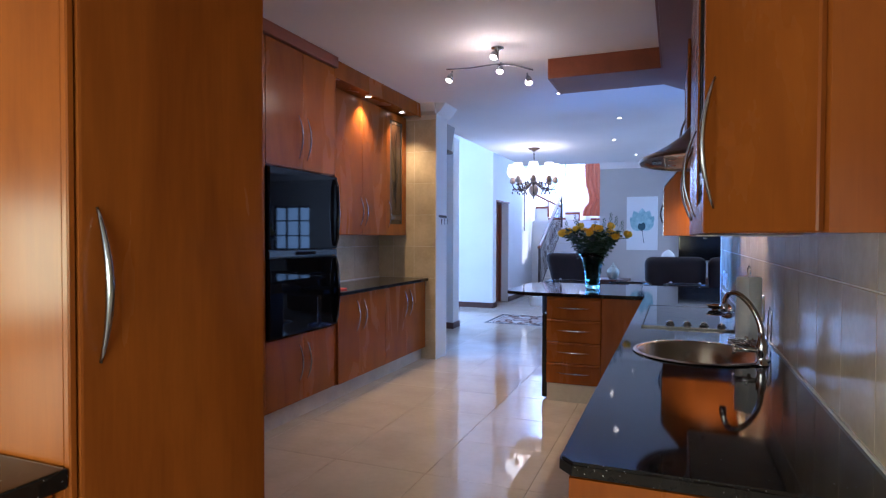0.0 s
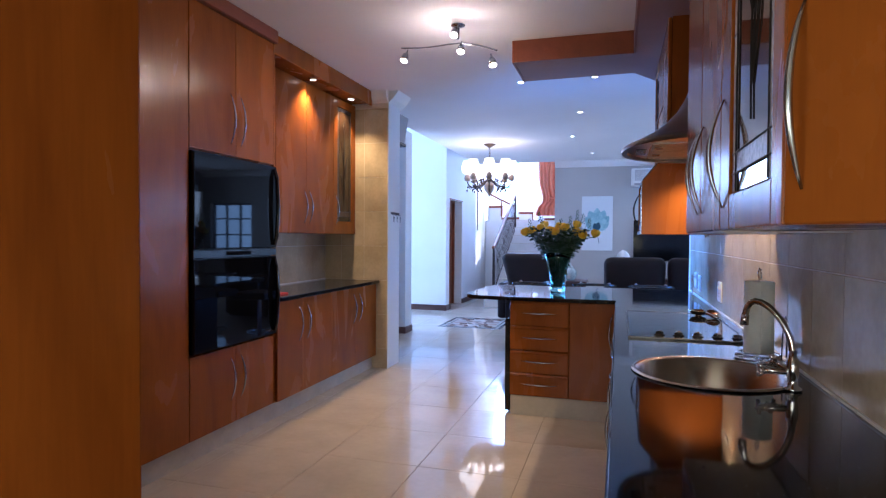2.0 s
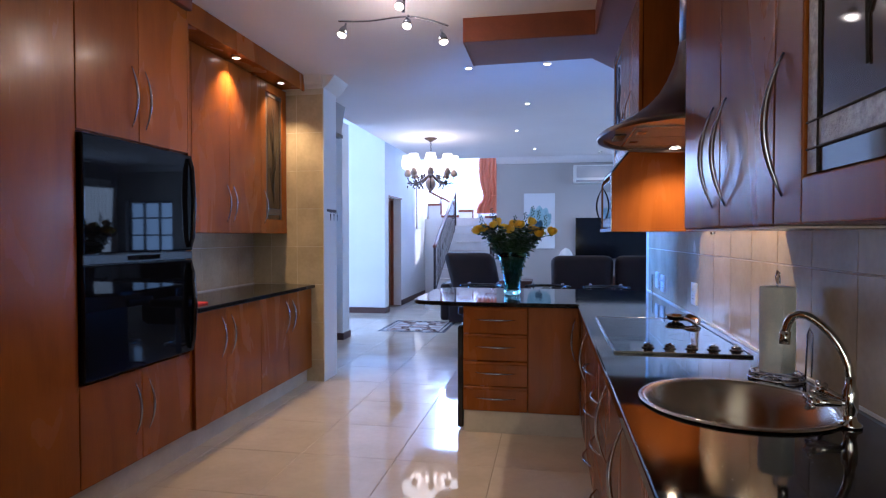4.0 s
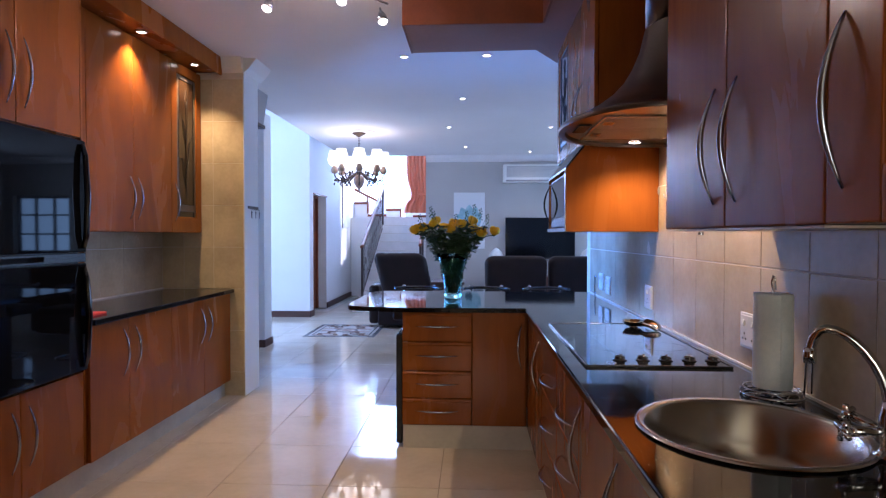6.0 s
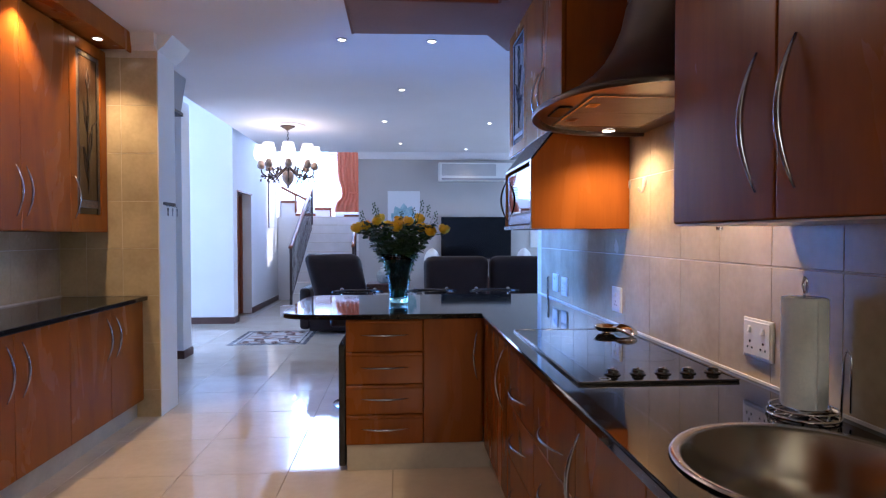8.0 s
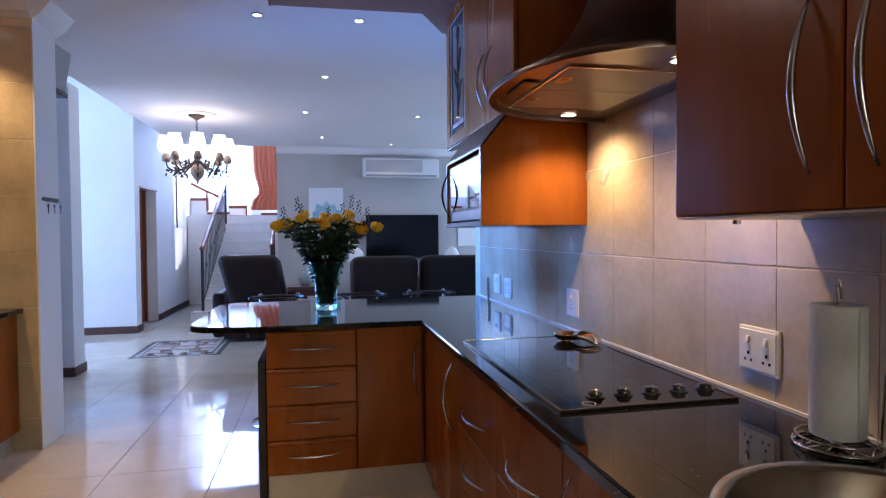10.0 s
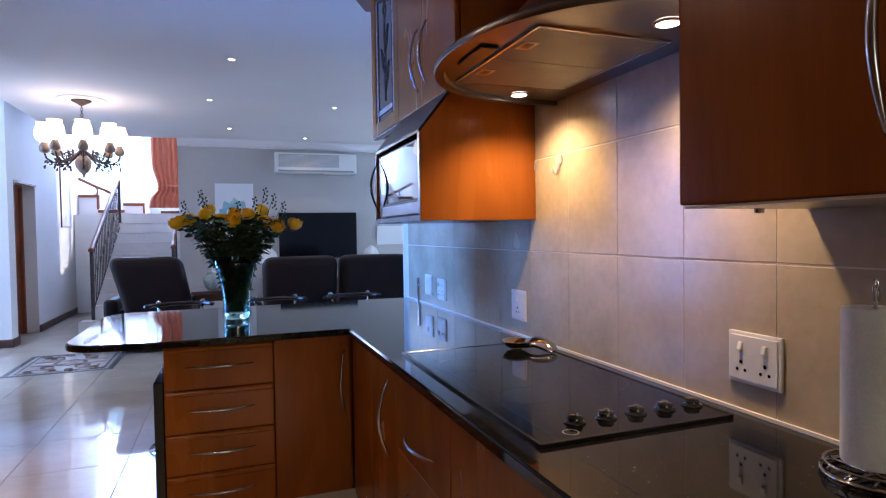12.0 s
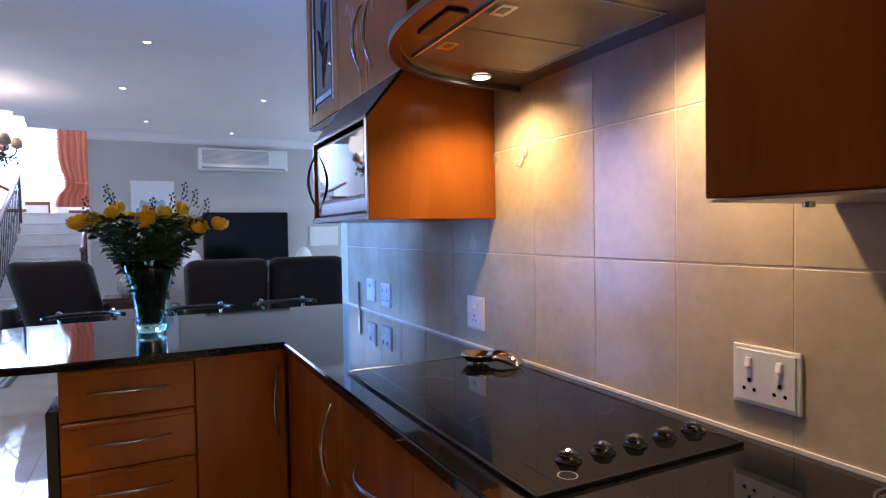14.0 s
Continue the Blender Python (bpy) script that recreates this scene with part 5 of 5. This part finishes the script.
part("bowl", lathe([(0.02, 2.21), (0.06, 2.195), (0.082, 2.15), (0.075, 2.09), (0.045, 2.04), (0.02, 2.02), (0.012, 2.0), (0.018, 1.99), (0.002, 1.975)], (CX, CY, 0), 28), CERAMIC, ch, "tan ceramic bowl", True)
for i in range(8):
    a = 2 * math.pi * i / 8 + 0.2
    ca, sa = math.cos(a), math.sin(a)
    P = lambda r, z: (CX + r * ca, CY + r * sa, z)
    arm = part("arm", sweep([P(0.03, 2.26), P(0.10, 2.20), P(0.18, 2.14), P(0.27, 2.13), P(0.33, 2.17), P(0.345, 2.22)], [0.012, 0.011, 0.010, 0.010, 0.009, 0.009], 7), BRONZE, ch, "scrolled bronze arm", True)
    for r0, z0, rr, s0 in ((0.14, 2.215, 0.035, 1), (0.23, 2.175, 0.032, -1), (0.30, 2.115, 0.026, 1), (0.20, 2.10, 0.022, 1)):
        sc = [P(r0 + rr * (1 - k / 14) * math.cos(s0 * k * 0.55), z0 + rr * (1 - k / 14) * math.sin(s0 * k * 0.55)) for k in range(13)]
        part("scroll", sweep(sc, [0.0095 - 0.0004 * k for k in range(13)], 5), BRONZE, arm)
    for r0, z0, tl in ((0.12, 2.235, 0.9), (0.19, 2.20, 1.4), (0.26, 2.20, 0.7), (0.32, 2.15, -0.9), (0.25, 2.10, -1.3), (0.17, 2.09, -1.9), (0.34, 2.10, -1.4)):
        tip = P(r0 + 0.045 * math.cos(tl), z0 + 0.045 * math.sin(tl))
        mid = P(r0 + 0.024 * math.cos(tl + 0.3), z0 + 0.024 * math.sin(tl + 0.3))
        part("acanthus_leaf", sweep([P(r0, z0), mid, tip], [0.004, 0.013, 0.002], 5), BRONZE, arm)
    part("cup", lathe([(0.02, 2.225), (0.045, 2.24), (0.052, 2.275), (0.04, 2.31), (0.03, 2.325), (0.033, 2.335)], P(0.345, 0), 18), CERAMIC, ch, "tan ceramic cup", True)
    sh = part("shade", lathe([(0.036, 2.335), (0.072, 2.36), (0.092, 2.41), (0.084, 2.475), (0.066, 2.52), (0.072, 2.54)], P(0.345, 0), 20, cap=False), BULB_SOFT, ch, "lit white glass shade", True)
pl = bpy.data.lights.new("chandelier_glow", "POINT")
pl.energy, pl.color, pl.shadow_soft_size = 13, (1, 0.76, 0.6), 0.35
o = new("chandelier_glow", pl)
o.location = (CX, CY, 2.46)

# ---- inlaid floor medallion ----
RX0, RX1, RY0, RY1 = -3.20, -2.24, 7.36, 8.42
m = tagged(thing("floor_mosaic", ((RX0 + RX1) / 2, (RY0 + RY1) / 2, 0)), "rectangular dark-bordered mosaic with scrolls set in the floor", kind="structure")
part("field", box(RX0, RX1, RY0, RY1, 0.0, 0.002), MOSAIC2, m)
bm = bmesh.new()
for q, w_ in ((0.0, 0.05), (0.09, 0.015)):
    for a in ((RX0 + q, RX1 - q, RY0 + q, RY0 + q + w_), (RX0 + q, RX1 - q, RY1 - q - w_, RY1 - q), (RX0 + q, RX0 + q + w_, RY0 + q + w_, RY1 - q - w_), (RX1 - q - w_, RX1 - q, RY0 + q + w_, RY1 - q - w_)):
        box(*a, 0.0022, 0.004, bm=bm)
part("border", bm, MOSAIC1, m)
bm = bmesh.new()
mx, my = (RX0 + RX1) / 2, (RY0 + RY1) / 2
for sx in (-1, 1):
    for sy in (-1, 1):
        for r0, cx, cy in ((0.13, 0.18, 0.22), (0.08, 0.30, 0.38), (0.07, 0.08, 0.40)):
            sweep([(mx + sx * (cx + r0 * (1 - k / 16) * math.cos(k * 0.6)), my + sy * (cy + r0 * (1 - k / 16) * math.sin(k * 0.6)), 0.0042) for k in range(15)], 0.011, 4, bm, flat=0.15)
        sweep([(mx, my + sy * 0.05, 0.0042), (mx + sx * 0.12, my + sy * 0.1, 0.0042), (mx + sx * 0.34, my + sy * 0.08, 0.0042)], 0.012, 4, bm, flat=0.15)
part("scrollwork", bm, MOSAIC3, m)
bm = lathe([(0.16, 0.0022), (0.16, 0.0045), (0.12, 0.0045), (0.12, 0.0022)], (mx, my, 0), 28, cap=False)
part("roundel", bm, MOSAIC1, m)

# ---- stairs ----
TR, RS = 0.3, 0.175
stz = thing("staircase", (-2.4, 11.2, 0), "pale tiled staircase with brown edges rising to a landing")
tagged(stz, kind="structure")
for i in range(10):
    y = 9.9 + TR * i
    a, b = -2.95, -1.84
    if i == 0:
        a, b = -3.06, -1.7
    d = 12.9 if i == 9 else y + TR + 0.02
    part("step", box(a, b, y, d, 0 if i < 4 else RS * i - 0.25, RS * (i + 1) - 0.012), STAIRTILE, stz, "pale tiled step")
    part("nosing", box(a, b, y - 0.018, y + 0.03, RS * (i + 1) - 0.0115, RS * (i + 1) + 0.002, 0.003), GROUT, stz, "rounded step edge")
structure("stair_soffit", prism([(10.9, 0.0), (12.7, 1.35), (12.7, 1.55), (11.0, 0.55), (10.9, 0.5)], "x", -2.93, -1.86), WHITE)
structure("landing", box(-3.64, -1.70, 12.62, 14.28, 1.42, 1.74), WHITE, "white stair landing")
structure("landing_wall", box(-3.64, -2.96, 12.621, 12.7, 0, 1.419), WHITE)
up = thing("upper_flight", (-3.0, 13.2, 1.74), "short upper flight with brown-edged steps above the landing")
tagged(up, kind="structure")
for x0, x1, z, y in ((-3.64, -3.33, 2.11, 13.0), (-3.33, -2.93, 1.83, 13.0), (-2.93, -2.60, 1.96, 13.1), (-2.60, -1.92, 1.765, 13.1)):
    part("step", box(x0, x1 - 0.001, y, 14.28, 1.741, z - 0.001), WHITE, up, "white painted step")
    nb = box(x0, x1 + 0.03, y - 0.03, y - 0.001, z - 0.05, z + 0.004, 0.002)
    if x1 != -2.93:
        box(x1, x1 + 0.03, y - 0.03, y - 0.001, max(1.742, z - 0.26), z - 0.05, 0.002, bm=nb)
    part("nosing", nb, WOOD_DARK, up, "brown wooden step edge")
part("handrail", sweep([(-3.62, 12.95, 2.40), (-3.32, 12.95, 2.24), (-3.26, 12.95, 2.22), (-3.02, 12.95, 2.10)], 0.028, 8), WOOD_DARK, up, "short sloping wooden handrail", True)
part("post", box(-3.34, -3.31, 12.93, 12.96, 1.84, 2.24, 0.003), WOOD_DARK, up)
structure("landing_sill", box(-2.26, -1.84, 12.66, 12.72, 1.741, 1.80, 0.003), WOOD_DARK, "brown wooden edge strip")


def railing(x, y0, y1, z0, z1, label):
    r = thing("stair_railing", (x, y0, z0), label, "railing")
    n = max(2, int((y1 - y0) / 0.12))
    top = lambda t: Vector((x, y0 + (y1 - y0) * t, z0 + 0.98 + (z1 - z0) * t))
    part("handrail", sweep([top(0) - Vector((0, 0.05, 0.0)), top(0), top(0.5), top(1)], 0.036, 12, flat=0.75), WOOD_DARK, r, "round wooden handrail", True)
    part("rail", sweep([top(0) - Vector((0, 0, 0.10)), top(1) - Vector((0, 0, 0.10))], 0.009, 8), IRON, r)
    part("rail", sweep([top(0) - Vector((0, 0, 0.86)), top(1) - Vector((0, 0, 0.86))], 0.009, 8), IRON, r)
    for i in range(n + 1):
        t = i / n
        p_ = top(t)
        k = 0.02 if i in (0, n) else 0.007
        if i in (0, n):
            part("post", box(p_.x - k, p_.x + k, p_.y - k, p_.y + k, p_.z - 0.97, p_.z - 0.02, 0.003), IRON, r)
        else:
            part("baluster", sweep([p_ - Vector((0, 0, 0.86)), p_ - Vector((0, 0, 0.10))], k, 6), IRON, r)
            if i % 2:
                c_ = p_ - Vector((0, 0, 0.45))
                part("scroll", sweep([c_ + Vector((0, 0.035 * math.cos(a_), 0.07 * math.sin(a_))) for a_ in [k_ * 0.7 for k_ in range(9)]], 0.005, 5, closed=True), IRON, r)
    return r


railing(-2.885, 9.95, 12.35, 0.18, 1.40, "dark iron stair railing with a wooden handrail")
railing(-1.86, 10.02, 10.48, 0.20, 0.48, "short dark iron stair railing with a wooden handrail")

# curtain and blind of the stair window
c = thing("curtain", (-2.05, 12.9, 1.75), "orange-red curtain gathered and tied beside the stair window", "curtain")
bm = bmesh.new()
rows = []
for i in range(25):
    t = i / 24
    z = 4.3 - 2.45 * t
    wdt = 0.52 - 0.10 * math.exp(-((z - 2.25) / 0.25) ** 2) + 0.06 * (z < 2.1)
    rows.append([bm.verts.new((-1.87 - wdt * (k / 40), 12.55 + 0.04 * math.sin(k * 0.95 + 0.8 * math.sin(3 * t)) + 0.01 * math.sin(k * 2.3), z)) for k in range(41)])
for a, b in zip(rows, rows[1:]):
    for k in range(40):
        bm.faces.new((a[k], a[k + 1], b[k + 1], b[k]))
part("cloth", bm, CURTAIN, c, "", True)
part("tie", sweep([(-1.84, 12.53, 2.27), (-2.0, 12.48, 2.24), (-2.16, 12.54, 2.27)], 0.02, 8, flat=0.5), CURTAIN, c, "", True)
c = thing("window_blind", (-2.3, 14.2, 2.3), "white slatted blind in the stair window", "blind")
for i in range(40):
    part("slat", box(-2.75, -1.97, 14.19, 14.235, 2.25 + 0.063 * i, 2.288 + 0.063 * i), BLIND, c)
for x in (-2.6, -2.1):
    part("cord", sweep([(x, 14.21, 2.25), (x, 14.21, 4.78)], 0.004, 5), BLIND, c)
pf = thing("wall_picture", (-3.63, 12.2, 1.8), "tall narrow dark-framed picture on the stair wall", "picture")
part("frame", box(-3.648, -3.63, 11.775, 11.79, 1.5, 2.55, 0.003), IRON, pf)
part("sheet", box(-3.648, -3.632, 11.79, 12.5, 1.52, 2.53), CANVAS, pf)
for y0 in (7.2, 9.5):
    c = thing("sheer_curtain", (3.9, y0 + 0.35, 0.4), "white sheer curtain at the lounge window", "curtain", "lounge curtains")
    bm = bmesh.new()
    ra = [bm.verts.new((3.9 + 0.03 * math.sin(k * 1.1), y0 + 0.7 * k / 40, 0.4)) for k in range(41)]
    rb = [bm.verts.new((3.9 + 0.03 * math.sin(k * 1.1), y0 + 0.7 * k / 40, 2.5)) for k in range(41)]
    for k in range(40):
        bm.faces.new((ra[k], ra[k + 1], rb[k + 1], rb[k]))
    part("cloth", bm, BLIND, c, "", True)

# ---- pieces of floors and walls ----
def tile_mesh(name, a, b, t, material, bev=0.0015):
    """A flat tile, a by b, thickness t down from z = 0."""
    bm = box(0, a, 0, b, -t, 0)
    bmesh.ops.bevel(bm, geom=[e for e in bm.edges if all(v.co.z > -1e-6 for v in e.verts)], offset=bev, segments=1, affect="EDGES")
    me = bpy.data.meshes.new(name)
    bm.to_mesh(me)
    bm.free()
    me.materials.append(material)
    return me


def lay(name, me, parent, m):
    ob = new(name, me)
    ob.parent = parent
    ob.matrix_basis = Matrix.Translation(-parent.location) @ m
    return ob


FP = 0.595
floor = tagged(thing("floor", (-1.7, 3.36, 0)), "polished cream porcelain floor tiles", kind="structure")
ftile = tile_mesh("floor_tile", FP - 0.003, FP - 0.003, 0.0055, FLOOR)
far = bmesh.new()
for i in range(-9, 11):
    for k in range(-12, 20):
        x, y = -1.715 + FP * i + 0.0015, 3.365 + FP * k + 0.0015
        if x + FP < -3.7 and y < 6.2 or x > 0 and y < 4.3 or x > 4.1:
            continue
        if x < -3.3 - FP and y < 4.4 or x < -3.9 and y > 9.4 or y > 14.4:
            continue
        if -3.7 < x < 0 and -1.7 < y < 10 or -5 < x < 0 and 6 < y < 9.3:
            lay("floor_tile", ftile, floor, pose(x, y, 0))
        else:
            box(x, x + FP - 0.003, y, y + FP - 0.003, -0.0055, 0, bm=far)
tagged(part("floor_tiles_far", far, FLOOR, None), "more polished cream floor tiles", kind="structure")

TW, TH = 0.276, 0.35
wt = tagged(thing("wall_tiles_east", (0, 1.6, 0.9)), "glossy beige rectangular wall tiles", kind="structure")
wtile = tile_mesh("wall_tile", TW - 0.002, TH - 0.004, 0.006, TILE)
for i in range(-21, 11):
    y = 1.628 + TW * i
    if y + TW > 4.5 or y < -4.1:
        continue
    for k in range(0, 4):
        z = 0.9 + TH * k
        if k > 1 and not (1.3 < y < 2.9):
            continue
        # x axis of the tile runs along y, its y axis up, its face looks to -x
        m2 = Matrix(((0, 0, -1, -0.0065), (-1, 0, 0, y + TW - 0.0015), (0, 1, 0, z + 0.0015), (0, 0, 0, 1)))
        lay("wall_tile", wtile, wt, m2)
# the end strip of the wall
structure("wall_east_end", box(-0.0066, 0.2, 4.4995, 4.51, 0, CZ), WHITE)
pt = tagged(thing("wall_tiles_pier", (-3.2, 4.49, 0)), "beige tiles on the pier", kind="structure")
edge = -2.857
specs = ((edge - 0.256, 0.253), (edge - 0.256 - 0.256, 0.253))
meshes = {w_: tile_mesh("wall_tile", w_, TH - 0.003, 0.006, TILE) for w_ in (0.253, 0.185)}
for k in range(0, 8):
    z = -0.15 + TH * k
    m_ = lambda x, yy, zz: Matrix(((1, 0, 0, x), (0, 0, -1, yy), (0, 1, 0, zz), (0, 0, 0, 1)))
    if k == 0:
        continue
    for x0_, w_ in specs:
        lay("wall_tile", meshes[w_], pt, m_(x0_ + 0.0015, 4.4935, z + 0.0015))
    lay("wall_tile", meshes[0.185], pt, m_(edge - 0.512 - 0.188 + 0.0015, 4.4935, z + 0.0015))
structure("pier_side", box(-2.8511, -2.8465, 4.4896, 4.808, 0.0, 2.819), WHITE, "plain white painted side of the tiled pier")
structure("pier_foot", box(-3.55, -2.8513, 4.4940, 4.808, 0.0, 0.199), TILE)
wt2 = tagged(thing("wall_tiles_west", (-3.56, 3.0, 0.9)), "beige tiles above the west worktop", kind="structure")
for i in range(7):
    y = 4.49 - TW * (i + 1)
    for k in (0, 1):
        m3 = Matrix(((0, 0, 1, -3.5535), (1, 0, 0, y + 0.0015), (0, 1, 0, 0.9 + TH * k + 0.0015), (0, 0, 0, 1)))
        lay("wall_tile", wtile, wt2, m3)
